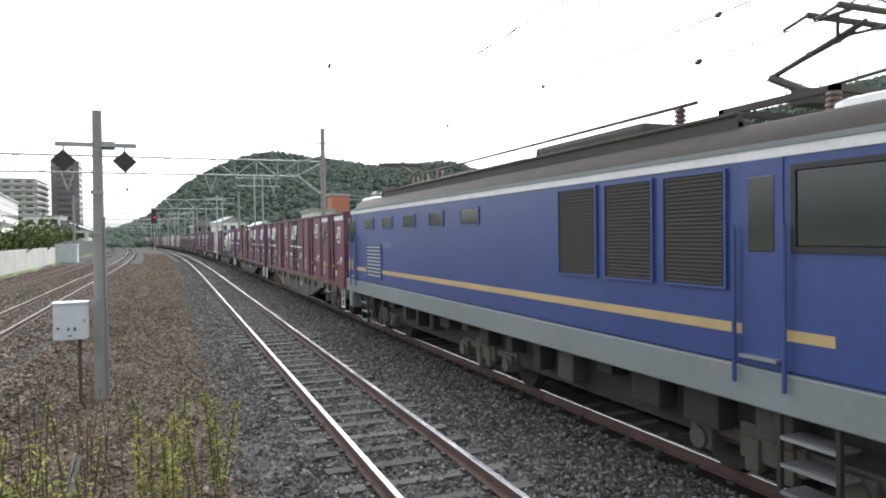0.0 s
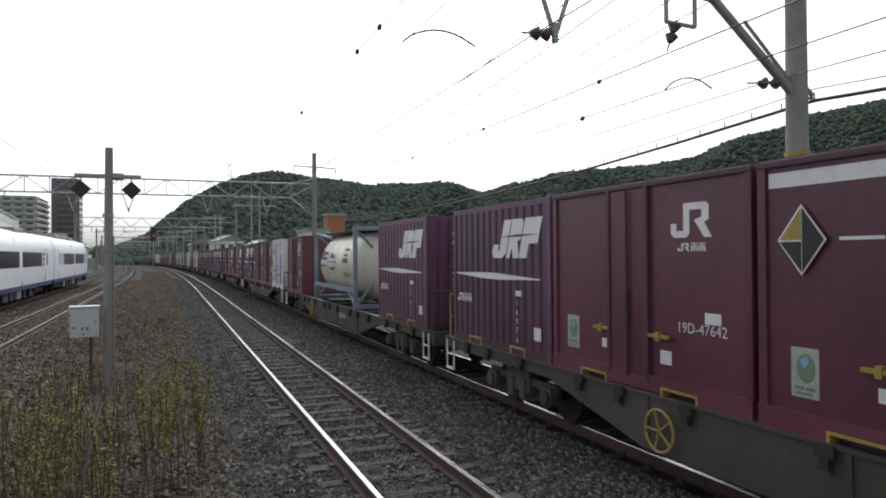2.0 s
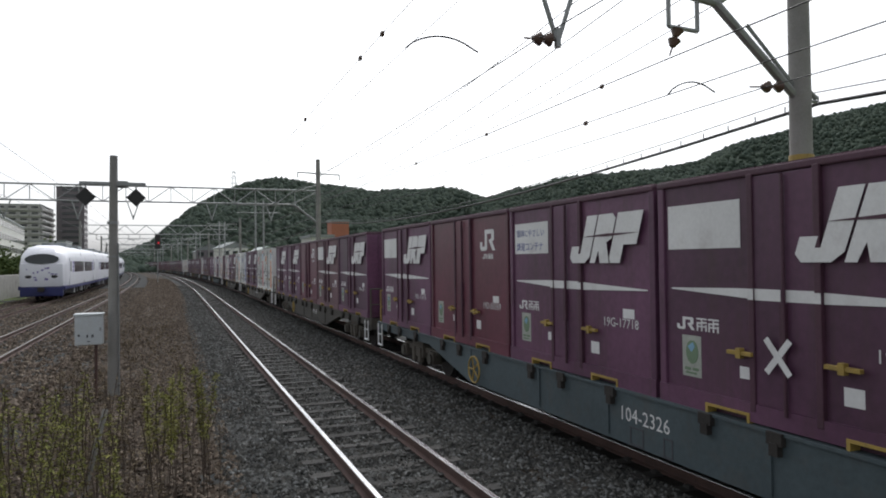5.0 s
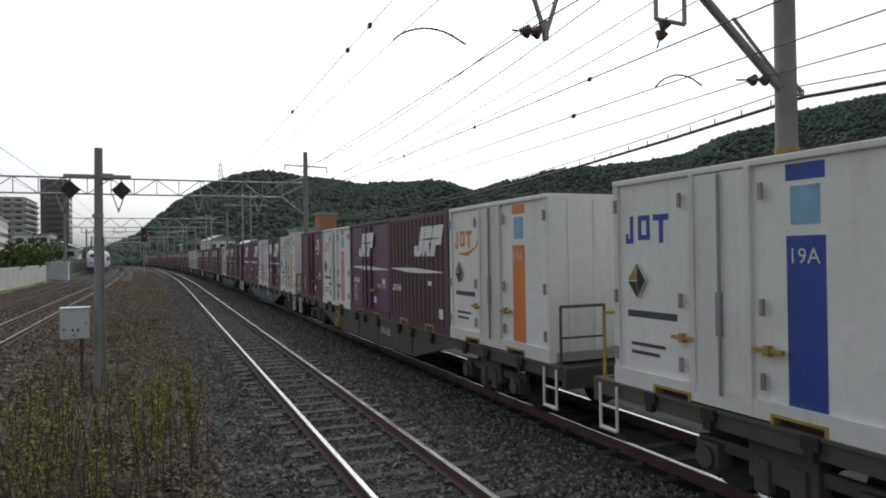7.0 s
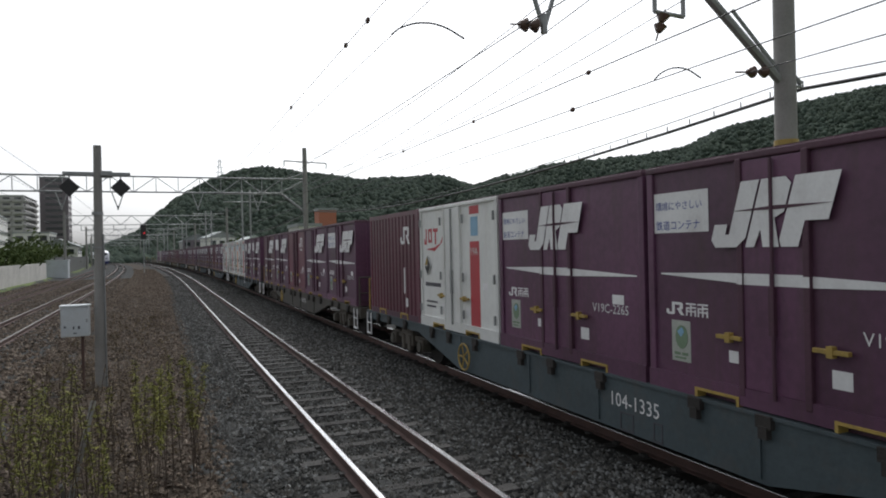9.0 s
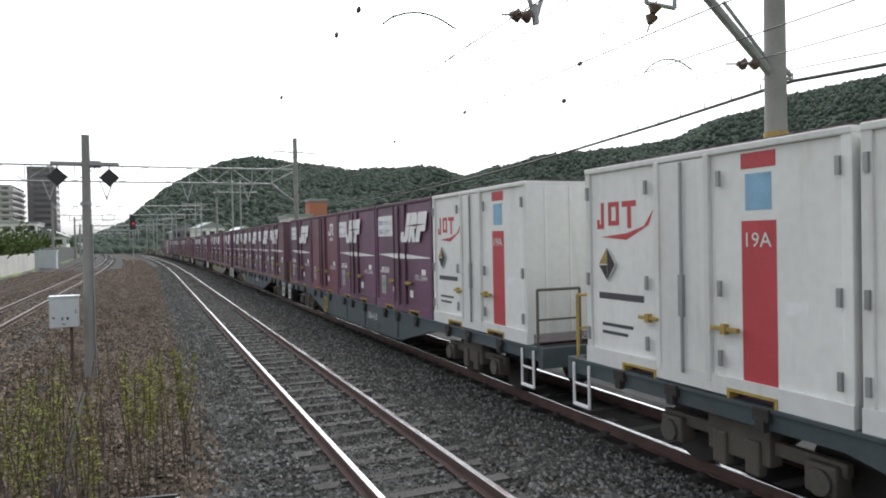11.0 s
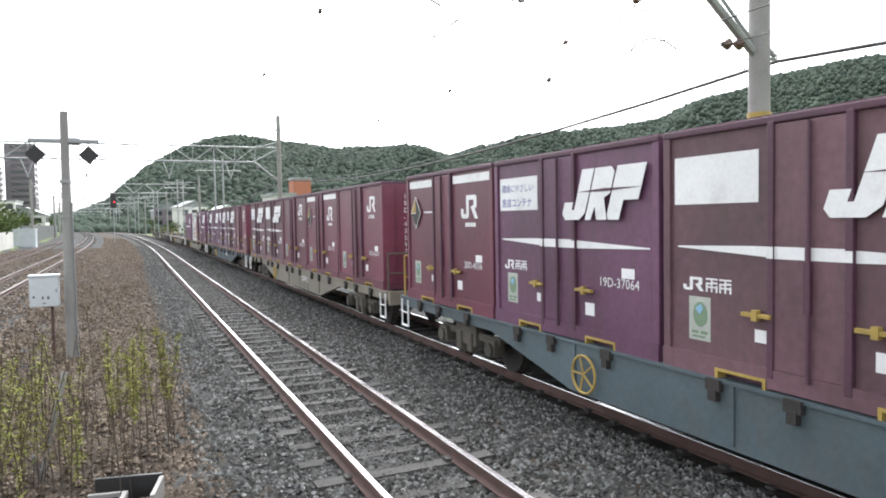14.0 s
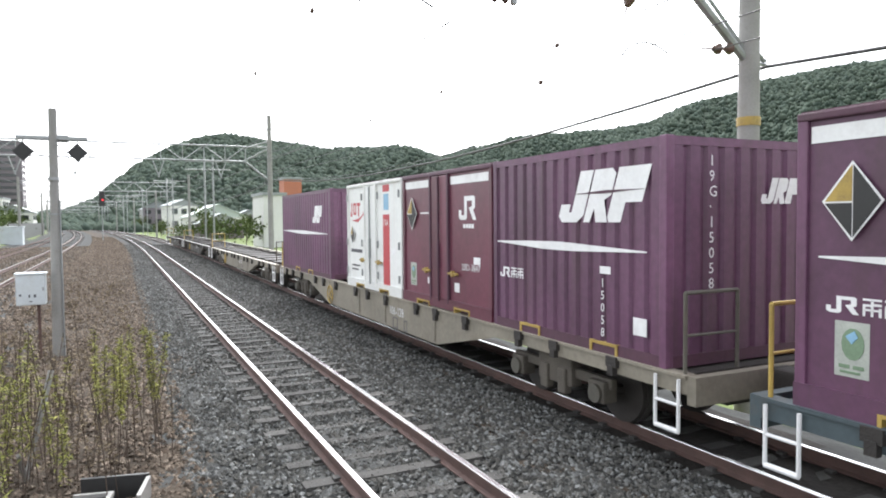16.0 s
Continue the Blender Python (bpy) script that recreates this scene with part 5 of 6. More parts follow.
def portal(y, right_top, z0, z1, left=-10.6, zig=False, mast_right=9.4):
    sh = cx(0, y)
    p = thing("overhead_portal", "grey steel lattice portal on concrete masts over the tracks", "overhead line portal", "overhead line portals", at=pose(sh, 0, 0))
    bm = bmesh.new()
    rod(bm, (mast_right, y, -1.0), (mast_right, y, right_top), 0.19, 0.15, 20)
    mast = part("mast", bm, M_CONC, p, "tapered concrete mast", smooth=True)
    bm = bmesh.new()
    rod(bm, (left, y, 0.1), (left, y, z1 + 0.5), 0.18, 0.15, 16)
    part("mast", bm, M_CONC, p, "tapered concrete mast", smooth=True)
    lattice(p, left, mast_right - 1.6, y, z0, z1, zig=zig)
    return p, mast


p1, mast = portal(8.1, 9.6, 6.62, 7.5)
part("brace", rods(((9.3, 8.1, 5.2), (7.7, 8.1, 6.5), 0.07), ((9.3, 8.1, 5.35), (8.3, 8.1, 6.25), 0.03), ((7.7, 8.1, 6.5), (7.8, 8.1, 7.4), 0.06), ((7.7, 8.1, 6.5), (8.6, 8.1, 7.1), 0.06), ((7.8, 8.1, 7.5), (9.4, 8.1, 7.5), 0.05), ((7.7, 8.1, 6.5), (6.5, 8.1, 6.62), 0.06)), M_GALV, p1, "steel angle brace")
part("mast_band", rods(((9.4, 8.1, 4.12), (9.4, 8.1, 4.26), 0.186), n=20), M_YELLOW, p1, "orange-yellow band")
part("hanger_frame", rods(((6.81, 8.1, 6.6), (6.81, 8.1, 6.05), 0.035), ((6.81, 8.1, 6.05), (7.34, 8.1, 6.03), 0.035), ((7.34, 8.1, 6.03), (7.34, 8.1, 6.55), 0.035)), M_GALV, p1)
disc_pair(p1, (7.0, 8.1, 6.1), (6.82, 8.1, 5.62))
drop_arm(p1, 4.92, 8.1, 5.6, 6.6)
disc_pair(p1, (4.9, 8.1, 5.64), (4.4, 8.1, 5.62))
disc_pair(p1, (9.15, 8.1, 5.35), (8.35, 8.1, 5.28))
part("feeder_bracket", rods(((9.4, 8.1, 5.45), (9.75, 8.1, 5.2), 0.04), ((9.4, 8.1, 5.15), (9.75, 8.1, 5.15), 0.03), ((9.55, 8.1, 5.7), (9.55, 8.1, 5.62), 0.04)), M_GALV, p1)
p2, mast = portal(47.3, 9.77, 6.62, 7.6)
part("brace", rods(((9.3, 47.3, 5.4), (7.7, 47.3, 6.65), 0.07), ((9.3, 47.3, 8.0), (7.8, 47.3, 7.5), 0.05), ((7.7, 47.3, 6.65), (9.3, 47.3, 7.5), 0.05), ((7.7, 47.3, 7.6), (9.4, 47.3, 7.6), 0.05)), M_GALV, p2)
part("cross_arm", rods(((8.0, 47.3, 8.85), (10.9, 47.3, 8.75), 0.05), ((8.0, 47.3, 8.85), (8.0, 47.3, 8.5), 0.04), ((10.9, 47.3, 8.75), (10.9, 47.3, 8.4), 0.04)), M_GALV, p2)
for x in (-9.3, -5.4, -2.3, 2.4, 6.2):
    drop_arm(p2, x, 47.3, 5.55, 6.62)
for y, zz in ((100, True), (150, True), (200, True), (250, True), (310, True)):
    q, mast = portal(y, 9.0, 6.7, 7.9, zig=zz)
    for x in (-8, -4.2, 2.5, 6.5):
        part("hanger", rods(((x - 0.7, y, 6.7), (x - 0.7, y, 6.0), 0.04), ((x - 0.7, y, 6.0), (x + 0.7, y, 6.0), 0.04), ((x + 0.7, y, 6.0), (x + 0.7, y, 6.7), 0.04)), M_GALV, q)
    part("mast", rods(((11.5, y, -0.9), (11.5, y, 11.5), 0.12), ((12.6, y, -0.9), (12.6, y, 11.5), 0.12)), M_GALV, q, "steel lattice mast")
    part("cross_arm", rods(((9.0, y, 9.8), (15, y, 9.8), 0.07), ((9.0, y, 10.9), (15, y, 10.9), 0.07)), M_GALV, q)


def wire(name, label, pts, r, sag=0.0):
    """A wire hung from point to point, as one round strand."""
    cu = bpy.data.curves.new(name, 'CURVE')
    cu.dimensions, cu.bevel_depth, cu.bevel_resolution = '3D', r, 1
    line = [Vector(pts[0])]
    for a, b in zip(pts, pts[1:]):
        a, b = Vector(a), Vector(b)
        line += [a.lerp(b, k / 12) - Vector((0, 0, sag * 4 * k / 12 * (1 - k / 12))) for k in range(1, 13)]
    sp = cu.splines.new('POLY')
    sp.points.add(len(line) - 1)
    for q, v in zip(sp.points, line):
        q.co = (*v, 1)
    cu.materials.append(M_WIRE)
    return tagged(new(name, cu), label, "overhead wire", "overhead wires")


WIRES = {}
SPANS = [-60, -31, 8.1, 47.3, 100, 150, 200, 250, 310]
for x, z, up, r in ((XA, 5.07, 0.58, 0.005), (XB, 4.9, 0.65, 0.008), (XC, 5.4, 0.9, 0.006), (XD, 5.4, 0.9, 0.006)):
    WIRES[x, "contact"] = wire("contact_wire", "dark copper contact wire over a track", [(cx(x + (0.1 if k % 2 else -0.1), y), y, z) for k, y in enumerate(SPANS)], r)
    WIRES[x, "messenger"] = wire("messenger_wire", "dark steel messenger wire over a track", [(cx(x + (0.25 if x == XB and abs(y - 8.1) < 1 else 0), y), y, z + up) for y in SPANS], r * 1.3, 0.05)
for x, z, r, sag in ((9.8, 5.12, 0.032, 0.7), (9.75, 5.3, 0.01, 0.75), (8.0, 8.5, 0.012, 1.0), (10.9, 8.4, 0.012, 1.0), (8.6, 5.28, 0.009, 0.2), (4.6, 5.62, 0.009, 0.1), (6.5, 6.7, 0.01, 0.95), (7.0, 6.45, 0.008, 0.75)):
    wire("feeder_cable", "dark insulated cable slung between masts", [(cx(x, y), y, z + (0.3 if y > 9 and 5 < z < 5.4 else 0)) for y in SPANS[:6]], r, sag)
bm = bmesh.new()
for k in range(60):
    y = 8.1 + k * 0.65
    u = (y - 8.1) / 39.2
    z = 5.12 + 0.3 * u - 0.7 * 4 * u * (1 - u)
    rod(bm, (9.8, y, z), (9.8, y, z + 0.13), 0.012, n=5)
tagged(new("cable_clips", to_mesh("cable_clips", bm, M_WIRE)), "small clips along the insulated cable", "cable clips", kind="stuff")
for track, which, x, y, z in ((XA, "messenger", XA, 14.3, 5.625), (XA, "messenger", XA, 8.65, 5.647), (XA, "messenger", XA, 9.79, 5.642), (XB, "messenger", XB + 0.21, 14.2, 5.524), (XB, "messenger", XB + 0.24, 9.7, 5.542), (XB, "messenger", XB + 0.18, 19.0, 5.51), (XB, "contact", XB - 0.092, 9.7, 4.9)):
    bm = bmesh.new()
    ball(bm, (x, y, z), 0.045, 2, (0.7, 1.4, 1.0))
    part("wire_clamp", bm, M_INSUL, WIRES[track, which], "small dark clamp", smooth=True)
for x0, z0, x1, z1, y in ((2.49, 5.08, 3.4, 5.12, 7.4), (6.4, 4.91, 7.23, 5.0, 7.65)):
    cu = bpy.data.curves.new("steady_arm", 'CURVE')
    cu.dimensions, cu.bevel_depth, cu.bevel_resolution = '3D', 0.012, 1
    sp = cu.splines.new('POLY')
    sp.points.add(10)
    for k, q in enumerate(sp.points):
        u = k / 10
        q.co = (x0 + (x1 - x0) * u, y, z0 + (z1 - z0) * u + 0.16 * math.sin(math.pi * min(1, u * 1.05)) ** 0.7 if 0 < u < 1 else (z0 if u == 0 else z1), 1)
    cu.materials.append(M_WIRE)
    tagged(new("steady_arm", cu), "thin curved steady arm holding the contact wire", "steady arm", "steady arms")

# ---- marker post and cabinet ----
post = thing("signal_post", "slim grey concrete post with two black diamond boards", "signal post", at=pose(-1.18, 16, -0.1))
bm = bmesh.new()
rod(bm, (0, 0, 0), (0.03, 0, 5.05), 0.108, 0.078, 18)
part("pole", bm, M_CONC, post, smooth=True)
part("cross_arm", boxes((-0.62, 0.65, -0.05, 0.05, 4.42, 4.49), (-0.02, 0.3, 0.05, 0.09, 4.38, 4.53)), M_GALV, post)
for x in (-0.5, 0.46):
    bm = bmesh.new()
    box(bm, -0.138, 0.138, -0.02, 0.02, -0.138, 0.138)
    bmesh.ops.rotate(bm, verts=bm.verts, cent=(0, 0, 0), matrix=Matrix.Rotation(radians(45), 3, 'Y'))
    bmesh.ops.translate(bm, verts=bm.verts, vec=(x, -0.02, 4.17))
    b = part("diamond_board", bm, M_BLACK, post, "black diamond board")
    part("strap", rods(((x, 0, 4.3), (x, 0, 4.45), 0.015)), M_GALV, b)
part("clamp", rods(((0.01, 0, 3.6), (0.01, 0, 3.66), 0.112), ((0.01, 0, 2.9), (0.01, 0, 2.93), 0.116), n=18), M_GALV, post)
part("conduit", rods(((0.12, -0.05, 0), (0.11, -0.05, 3.2), 0.018)), M_GALV, post)
cab = thing("equipment_cabinet", "pale grey metal cabinet on a thin steel stand", "equipment cabinet", at=pose(-1.6, 15.8, -0.1))
part("body", boxes((-0.255, 0.255, -0.15, 0.15, 1.12, 1.72), bevel=0.015), M_BOXPAINT, cab)
part("lid", boxes((-0.275, 0.275, -0.17, 0.17, 1.72, 1.755), bevel=0.01), M_BOXPAINT, cab)
part("stand", rods(((0.12, 0, 0), (0.12, 0, 1.12), 0.03)), M_RUST, cab, "rusty stand tube")
part("marking", boxes((-0.2, -0.16, -0.156, -0.15, 1.3, 1.34), (-0.04, -0.01, -0.156, -0.15, 1.27, 1.33), (0.05, 0.09, -0.156, -0.15, 1.27, 1.33), (-0.03, 0.03, -0.156, -0.15, 1.18, 1.2)), M_INK, cab)
part("latch", boxes((0.2, 0.23, -0.17, -0.15, 1.4, 1.47)), M_GALV, cab)
tray = thing("cable_trough", "dark open cable trough with a pale rim", "cable trough", at=pose(-0.15, 7.2, -0.08, 0, 0, -12))
part("side", boxes((-0.3, 0.32, 0.2, 0.24, 0, 0.22)), M_BLACK, tray)
part("side", boxes((-0.3, 0.32, -0.3, -0.26, 0, 0.16)), M_BLACK, tray)
part("rim", boxes((-0.3, 0.05, -0.06, -0.02, 0.12, 0.16), (0.01, 0.05, -0.26, -0.06, 0.1, 0.16), (0.3, 0.34, -0.3, 0.2, 0.0, 0.2)), M_CONC, tray)
sig = thing("colour_light_signal", "dark railway colour-light signal showing red", "railway signal", at=pose(cx(-1.2, 112), 112, 0))
part("mast", rods(((0, 0, 0), (0, 0, 5.0), 0.07)), M_GALV, sig)
bm = bmesh.new()
box(bm, -0.4, 0.4, -0.1, 0.1, 5.0, 7.3, 0.08)
part("head", bm, M_BLACK, sig)
M_LAMP = mat("red_signal_lens", (0.6, 0.02, 0.02), 0.3, bump=0)
lamp_bsdf = M_LAMP.node_tree.nodes["Principled BSDF"]
lamp_bsdf.inputs["Emission Color"].default_value, lamp_bsdf.inputs["Emission Strength"].default_value = (1, 0.03, 0.05, 1), 0.35
part("lens", rods(((0.1, -0.1, 5.9), (0.1, -0.16, 5.9), 0.13), n=16), M_LAMP, sig)

# ---- weeds in the foreground ----
M_WEED = leaf_mat("yellow_green_weed_leaf", (0.12, 0.14, 0.04), (0.29, 0.28, 0.09))
M_DRY = leaf_mat("dry_brown_weed", (0.10, 0.08, 0.052), (0.24, 0.195, 0.13))


def weeds(name, label, spots, hmin, hmax, leaf_from, leaves, stem_mat, l_mat, seed, size=0.05):
    rg = random.Random(seed)
    t = thing(name, label, "weeds", kind="stuff")
    sb, lb = bmesh.new(), bmesh.new()
    for x, y in spots:
        h = rg.uniform(hmin, hmax)
        lean = Vector((rg.uniform(-0.12, 0.12), rg.uniform(-0.12, 0.12), 1))
        base = Vector((x, y, ground_z(x) - 0.02))
        bend = Vector((rg.uniform(-0.15, 0.15), rg.uniform(-0.1, 0.1), 0))
        prev = base
        path = [base + lean * h * u + bend * u * u for u in np.linspace(0, 1, 7)]
        for a, b in zip(path, path[1:]):
            rod(sb, a, b, 0.006, 0.005, 4)
        for _ in range(leaves):
            u = leaf_from + (1 - leaf_from) * rg.random()
            i = min(5, int(u * 6))
            p = path[i].lerp(path[i + 1], u * 6 - i)
            d = Vector((rg.uniform(-1, 1), rg.uniform(-1, 1), rg.uniform(-0.3, 0.9))).normalized()
            s = Vector((-d.y, d.x, rg.uniform(-0.4, 0.4))).normalized() * size * rg.uniform(0.12, 0.28)
            ln = size * rg.uniform(0.7, 1.8)
            poly(lb, [p, p + d * ln * 0.5 + s, p + d * ln - Vector((0, 0, ln * 0.25)), p + d * ln * 0.5 - s])
    part("stem", sb, stem_mat, t)
    part("leaf", lb, l_mat, t)


M_STEM = mat("brown_weed_stem", (0.07, 0.052, 0.04), 0.9, var=0.3, bump=0)
rg = random.Random(21)
dry = [(rg.gauss(-0.9, 0.75), rg.uniform(7.0, 10.5)) for _ in range(70)]
weeds("dry_weeds", "dead brown weed stalks standing in the gravel", [p for p in dry if -2.9 < p[0] < 0.55], 0.7, 1.5, 0.35, 34, M_STEM, M_DRY, 5, 0.045)
green = [(rg.gauss(-0.12, 0.1), rg.uniform(8.0, 8.8)) for _ in range(9)] + [(rg.gauss(0.34, 0.07), rg.uniform(8.2, 8.8)) for _ in range(5)]
weeds("green_weeds", "yellow-green weeds with leafy tops on brown stalks", green, 1.3, 1.62, 0.5, 120, M_STEM, M_WEED, 6, 0.05)
left = [(rg.uniform(-1.75, -0.5), rg.uniform(7.2, 9.0)) for _ in range(32)]
weeds("green_weeds", "thick yellow-green weeds among brown stalks", left, 0.9, 1.55, 0.25, 90, M_STEM, M_WEED, 7, 0.05)
low = [(rg.uniform(-2.4, 0.2), rg.uniform(10, 34)) for _ in range(170)]
weeds("low_weeds", "low withered weeds scattered over the gravel", low, 0.08, 0.35, 0.1, 22, M_STEM, M_DRY, 8, 0.06)
bm = bmesh.new()
rod(bm, (-0.95, 8.3, -0.05), (-0.72, 8.7, 1.0), 0.025, 0.03, 8)
rod(bm, (-0.95, 8.3, -0.05), (-0.98, 8.0, 0.3), 0.03, 0.02, 8)
tagged(new("bleached_stick", to_mesh("bleached_stick", bm, M_CONC)), "pale bleached stick leaning among the weeds", "stick")

# ---- surroundings ----
wall = thing("boundary_wall", "pale stained concrete boundary wall beside the far track", "wall", kind="structure")
for k in range(24):
    y = 14 + k * 3.0
    x = cx(-11.3, y + 1.5)
    part("wall_panel", boxes((x - 0.12, x + 0.12, y + 0.01, y + 2.99, 0.1, 2.0), bevel=0.015), M_WALL, wall)
fence = thing("fence", "dark slatted fence beside the far track", "fence")
M_FENCE = mat("dark_fence", (0.07, 0.075, 0.07), 0.7, var=0.3)
for k in range(46):
    y = 95 + k * 2.0
    x = cx(-11.3, y)
    part("fence_panel", boxes((x - 0.03, x + 0.03, y, y + 1.9, 0.3, 2.6)), M_FENCE, fence)
hut = thing("relay_hut", "white metal equipment hut beside the wall", "equipment hut", at=pose(-10.9, 91, 0.15))
part("body", boxes((-1.1, 1.1, -0.8, 0.8, 0, 2.0), bevel=0.03), M_BOXPAINT, hut)
part("roof", boxes((-1.2, 1.2, -0.9, 0.9, 2.0, 2.12), bevel=0.02), M_BOXPAINT, hut)
part("door", boxes((-0.4, 0.4, -0.83, -0.8, 0.1, 1.85)), M_BOXPAINT, hut)

M_APT = mat("grey_apartment_render", (0.42, 0.41, 0.40), 0.9, var=0.12, scale=0.3, bump=0)
M_APTDARK = mat("dark_tower_render", (0.17, 0.15, 0.16), 0.9, var=0.15, scale=0.3, bump=0)
M_HOUSE = mat("pale_house_render", (0.6, 0.6, 0.57), 0.9, var=0.1, scale=0.5, bump=0)
M_ROOFTILE = mat("grey_roof_sheet", (0.27, 0.29, 0.29), 0.7, var=0.2, scale=0.6, bump=0)
M_HALLROOF = mat("pale_green_roof_sheet", (0.42, 0.47, 0.44), 0.6, var=0.15, scale=0.6, bump=0)
M_BRICKRED = mat("orange_brick_cladding", (0.42, 0.16, 0.10), 0.85, var=0.15, scale=0.5, bump=0)


def building(name, label, x, y, w, d, h, wall_mat, storeys, bays, side_bays=0, roof=None, yaw=0.0, balcony=False, base=0.0):
    """A block with real window recesses on its front (towards -y) and right side."""
    b = thing(name, label, "building", at=pose(x, y, base, 0, 0, yaw))
    part("wall", boxes((-w / 2, w / 2, -d / 2, d / 2, -1.5, h)), wall_mat, b)
    if roof == "gable":
        bm = bmesh.new()
        for s in (-1, 1):
            q = [(s * (w / 2 + 0.4), -d / 2 - 0.4, h - 0.1), (0, -d / 2 - 0.4, h + w * 0.22), (0, d / 2 + 0.4, h + w * 0.22), (s * (w / 2 + 0.4), d / 2 + 0.4, h - 0.1)]
            f = poly(bm, q)
            r = bmesh.ops.extrude_face_region(bm, geom=[f])
            bmesh.ops.translate(bm, verts=[v for v in r["geom"] if isinstance(v, bmesh.types.BMVert)], vec=(0, 0, 0.2))
        for s in (-1, 1):
            poly(bm, [(-w / 2, s * d / 2, h), (w / 2, s * d / 2, h), (0, s * d / 2, h + w * 0.22)])
        bmesh.ops.recalc_face_normals(bm, faces=bm.faces)
        part("roof", bm, M_HALLROOF if w > 12 else M_ROOFTILE, b)
    else:
        part("roof", boxes((-w / 2 - 0.2, w / 2 + 0.2, -d / 2 - 0.2, d / 2 + 0.2, h, h + 0.4)), M_ROOFTILE, b)
    st = h / storeys
    for k in range(storeys):
        z = k * st
        for i in range(bays):
            u = -w / 2 + w * (i + 0.5) / bays
            ww = w / bays * 0.3
            share("window", box_mesh(ww, 0.06, st * 0.22), b, pose(u, -d / 2 - 0.03, z + st * 0.55))
            if balcony:
                share("balcony", balcony_mesh(w / bays * 0.46, st * 0.2), b, pose(u, -d / 2 - 0.5, z + st * 0.22))
        for i in range(side_bays):
            v = -d / 2 + d * (i + 0.5) / side_bays
            share("window", box_mesh(0.06, d / side_bays * 0.3, st * 0.22), b, pose(w / 2 + 0.03, v, z + st * 0.55))
            if balcony:
                share("balcony", balcony_mesh(0.45, st * 0.2, d / side_bays * 0.46), b, pose(w / 2 + 0.5, v, z + st * 0.22))
    return b


MESHES = {}


def box_mesh(a, b, c):
    key = (round(a, 2), round(b, 2), round(c, 2))
    if key not in MESHES:
        MESHES[key] = to_mesh("window", boxes((-a, a, -b, b, -c, c)), M_GLASS)
    return MESHES[key]


def balcony_mesh(a, c, b=0.5):
    key = ("b", round(a, 2), round(b, 2), round(c, 2))
    if key not in MESHES:
        MESHES[key] = to_mesh("balcony", boxes((-a, a, -b, b, -c, c)), M_APT)
    return MESHES[key]


building("apartment_block", "large grey apartment block with many balconies", -78, 410, 34, 40, 33, M_APT, 11, 7, 8, balcony=True)
building("apartment_tower", "tall dark apartment tower", -50, 415, 13, 16, 44, M_APTDARK, 14, 1, 2)
building("apartment_block", "long pale five-storey apartment block beyond the wall", -35.5, 160, 9, 80, 12, M_HOUSE, 5, 3, 18, yaw=5.6)
building("apartment_block", "small white three-storey apartment block", -32, 222, 8.6, 14, 9.2, M_HOUSE, 3, 3, 4)
building("house", "small pale house with a grey roof", -22, 190, 8, 9, 5, M_HOUSE, 2, 2, 2, roof="gable")
building("warehouse", "long white hall with a pale green roof", 22.7, 190, 14, 20, 4.6, M_HOUSE, 1, 4, 0, roof="gable", base=-0.9)
building("factory_block", "white industrial block beside the field", 18.8, 96, 2.9, 8, 6.9, M_HOUSE, 1, 0, 0, base=-0.9)
building("stair_tower", "orange brick tower above the roofs", 29.6, 130, 3.3, 4, 11.2, M_BRICKRED, 1, 0, 0, base=-0.9)
building("house", "dark-roofed wooden house beside the line", 19, 150, 9, 8, 3.0, M_APTDARK, 1, 2, 1, roof="gable", base=-0.9)
rg = random.Random(9)
for k in range(16):
    y = rg.uniform(190, 330)
    x = cx(0, y) + rg.uniform(18, 110)
    building("house", "small village house below the wooded hill", x, y, rg.uniform(7, 11), rg.uniform(7, 10), rg.uniform(4, 7), rg.choice((M_HOUSE, M_APT, M_APTDARK)), 2, 3, 2, roof="gable", yaw=rg.uniform(-20, 20), base=rg.uniform(-1, 2))

M_LEAF = leaf_mat("green_tree_leaf", (0.035, 0.055, 0.02), (0.10, 0.125, 0.045))
M_BARK = mat("grey_brown_bark", (0.09, 0.07, 0.055), 0.9, var=0.3, bump=0.4)


def tree(x, y, h, r, seed, base=-0.9, leaves=900, label="leafy green tree beside the line"):
    rg = random.Random(seed)
    t = thing("tree", label, "tree", at=pose(x, y, base))
    bm = bmesh.new()
    rod(bm, (0, 0, 0), (0.1, 0, h * 0.6), 0.05 * h * 0.4, 0.02 * h * 0.3, 8)
    lb = bmesh.new()
    for k in range(7):
        a = rg.uniform(0, 6.3)
        tip = Vector((math.cos(a) * r * rg.uniform(0.3, 0.75), math.sin(a) * r * rg.uniform(0.3, 0.75), h * rg.uniform(0.5, 0.95)))
        rod(bm, (0.05, 0, h * rg.uniform(0.2, 0.5)), tip, 0.03 * h * 0.3, 0.01, 6)
        for _ in range(leaves // 7):
            d = Vector((rg.gauss(0, 1), rg.gauss(0, 1), rg.gauss(0, 0.8))) * r * 0.3
            p = tip + d
            n = Vector((rg.uniform(-1, 1), rg.uniform(-1, 1), rg.uniform(-1, 1))).normalized()
            q = n.orthogonal().normalized() * r * rg.uniform(0.06, 0.13)
            w2 = n.cross(q)
            if p.z > 0.1:
                poly(lb, [p - q, p - w2 * 0.6, p + q, p + w2 * 0.6])
    part("trunk", bm, M_BARK, t)
    part("crown", lb, M_LEAF, t)


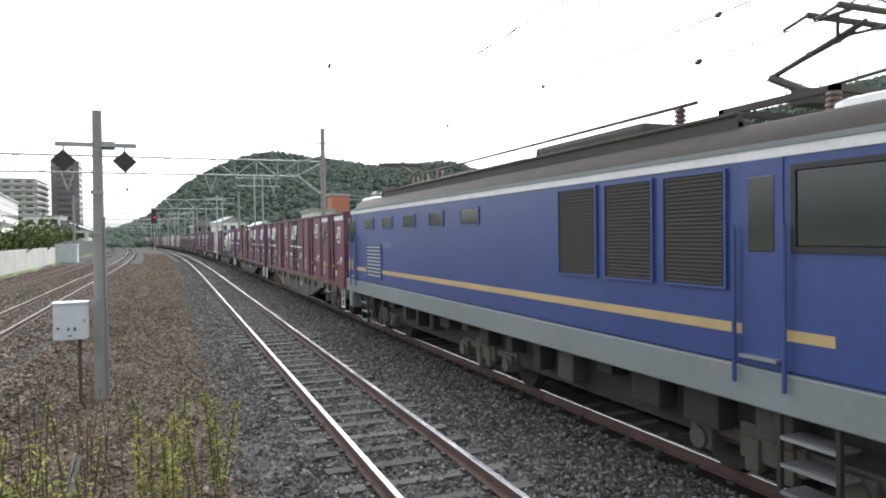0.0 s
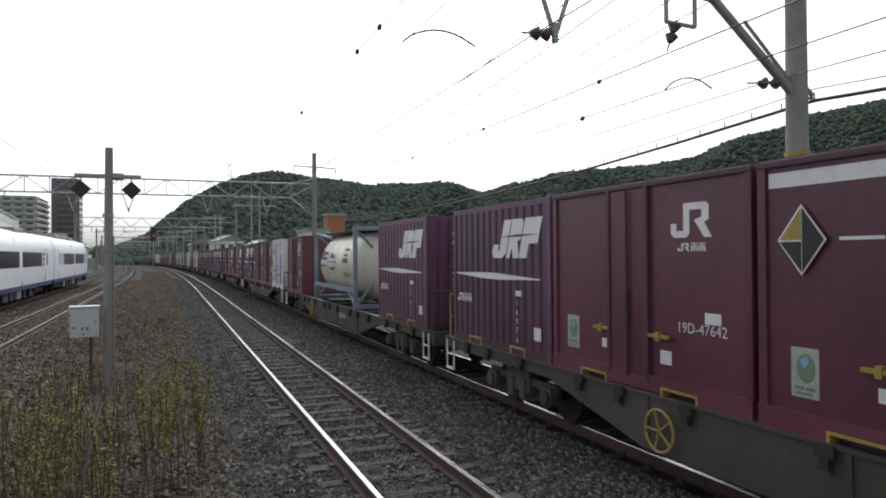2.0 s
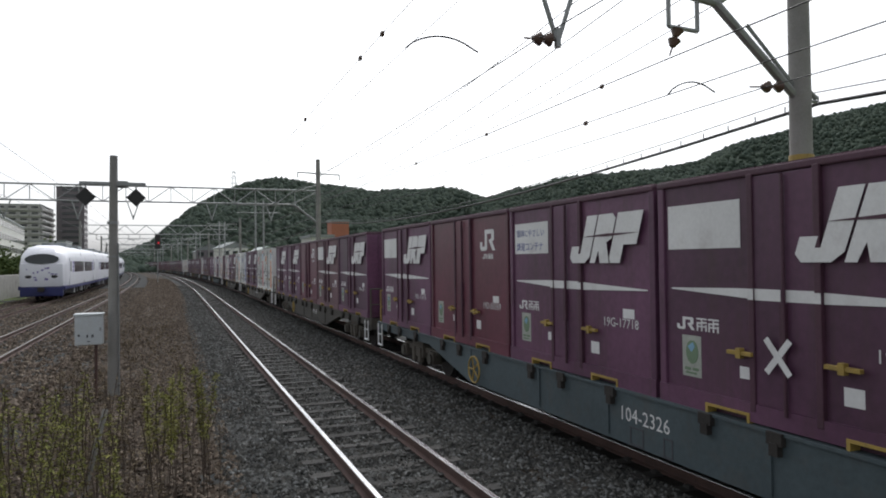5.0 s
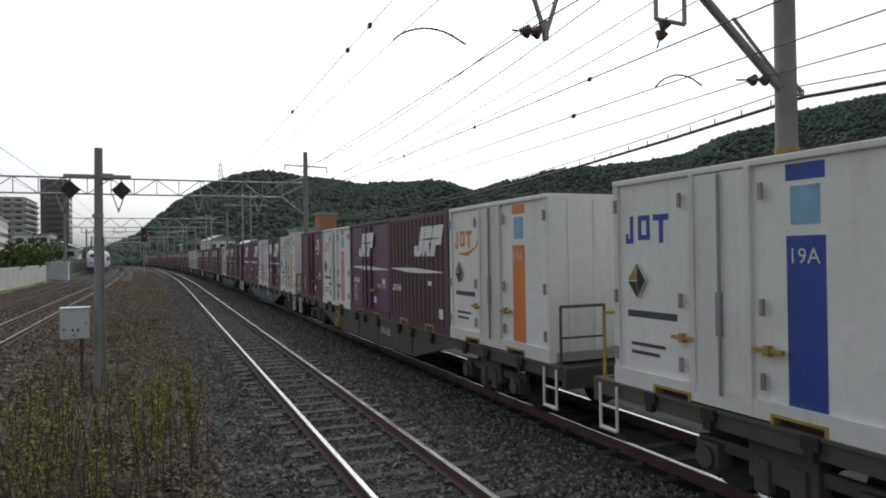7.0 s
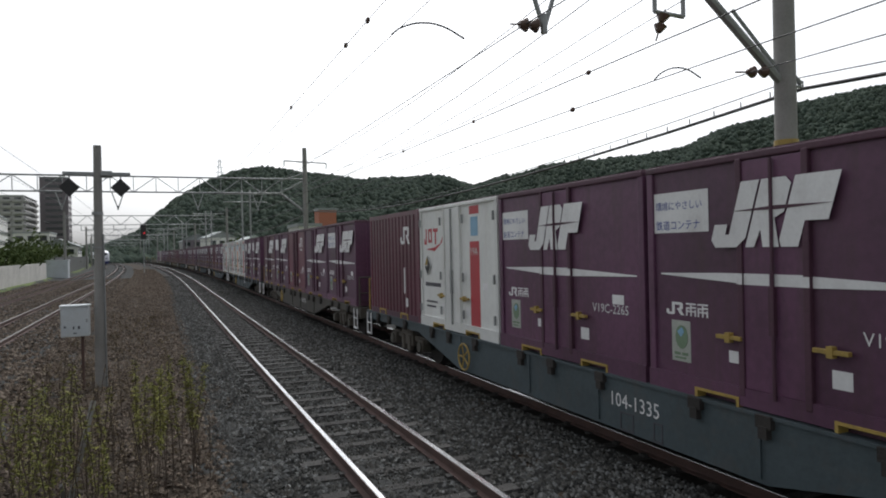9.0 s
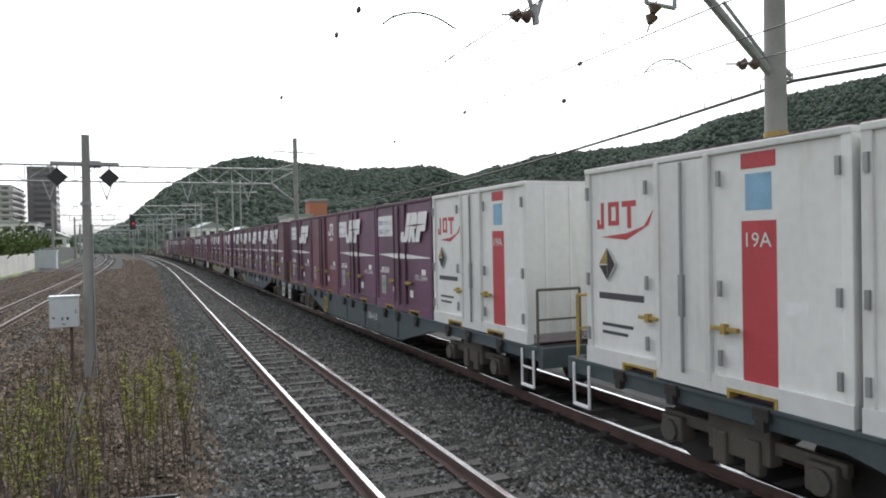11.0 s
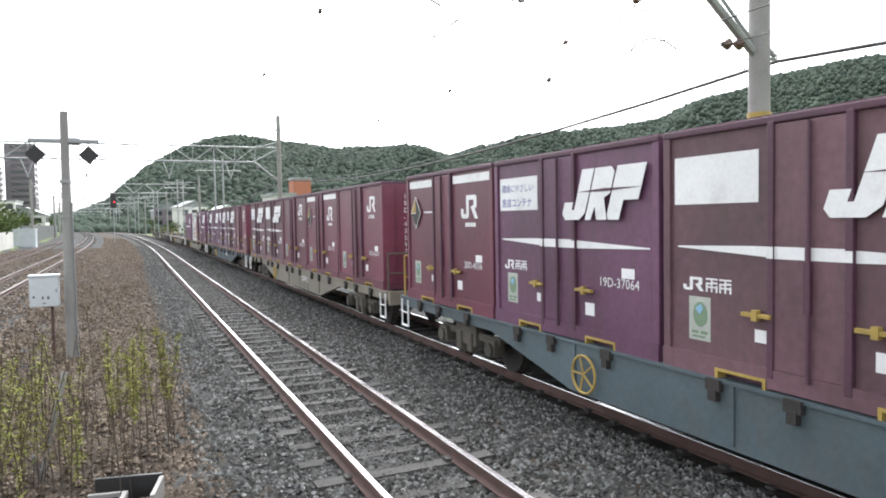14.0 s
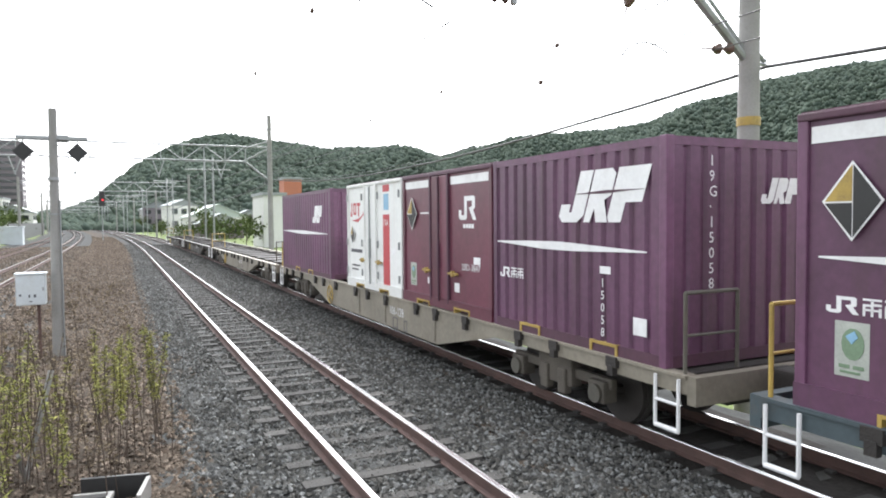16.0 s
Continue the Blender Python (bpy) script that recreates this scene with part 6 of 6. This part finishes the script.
rg = random.Random(31)
for k in range(46):
    y = rg.uniform(90, 330)
    tree(cx(0, y) + rg.uniform(12.5, 40), y, rg.uniform(2.0, 6), rg.uniform(1.5, 3.2), 100 + k, leaves=320)
for k in range(16):
    y = rg.uniform(105, 330)
    tree(cx(0, y) - rg.uniform(13.5, 24), y, rg.uniform(3, 7), rg.uniform(2, 3.5), 200 + k, base=0.2, leaves=320)
for k in range(14):
    y = 44 + k * 4.5
    tree(cx(-13.6, y), y, rg.uniform(2.6, 3.5), rg.uniform(1.6, 2.2), 300 + k, base=0.2, leaves=400, label="clipped green shrub behind the wall")

# transmission tower on the hill
pylon = thing("transmission_tower", "slender grey steel transmission tower on the hill", "transmission tower", at=pose(540 * math.sin(radians(4.6)), 540 * math.cos(radians(4.6)), 46))
legs = []
for sx in (-1, 1):
    for sy in (-1, 1):
        legs.append(((sx * 2.2, sy * 2.2, 0), (sx * 0.7, sy * 0.7, 27), 0.16))
for k in range(9):
    z0, z1 = k * 3.0, k * 3.0 + 3.0
    w0, w1 = 2.2 - 1.5 * z0 / 27, 2.2 - 1.5 * z1 / 27
    legs += [((-w0, -w0, z0), (w1, -w1, z1), 0.1), ((w0, -w0, z0), (-w1, -w1, z1), 0.1)]
part("frame", rods(*legs, n=5), M_GALV, pylon)
for z, w in ((17, 3.6), (21, 3.2), (25, 2.6)):
    part("cross_arm", rods(((-w, 0, z), (w, 0, z), 0.14), ((-w, 0, z), (0, 0, z + 1.2), 0.1), ((w, 0, z), (0, 0, z + 1.2), 0.1), n=5), M_GALV, pylon)


# ---- what moves ----
TIMES = [0, 0.5, 1, 1.5, 2, 2.5, 3, 3.5, 4, 4.5, 5, 6.2, 7.5, 8, 8.5, 9, 10.2, 11.5, 12, 12.5, 13, 13.5, 14, 14.5, 15, 15.5, 16]


SLIP = [(0, 0.2), (0.5, -0.75), (1, 0.04), (1.5, 0.2), (2, 0.05), (3, 0.18), (3.5, 0.48), (4, 0.42), (4.5, 0.34), (5, 0.4), (7.5, -0.08), (8, 0.25), (8.5, 0.38), (9, 0.28), (11.5, -0.06), (12, -0.06), (12.5, 0.14),
        (13, 0.22), (13.5, 0.3), (14, 0.35), (14.5, 0.37), (15, 0.3), (15.5, 0.45), (16, 0.87)]


def mark(t):
    """Place of the goods train's mark along the line at t seconds: even speed and a small unevenness."""
    return 2.53 - 25.62 * t + 0.01 * t * t + float(np.interp(t, [p[0] for p in SLIP], [p[1] for p in SLIP]))


def on_track(x, y, z):
    return pose(cx(x, y), y, z, 0, 0, heading(y))


def motions():
    for ob, behind, z in MOVERS:
        walk(ob, [(t, on_track(XB, mark(t) + behind, z)) for t in TIMES])
    for ob, ahead in EXPRESS:
        walk(ob, [(t, on_track(XD, 51.5 + 35.3 * (t - 5.0) + ahead, ZC)) for t in TIMES])


motions()
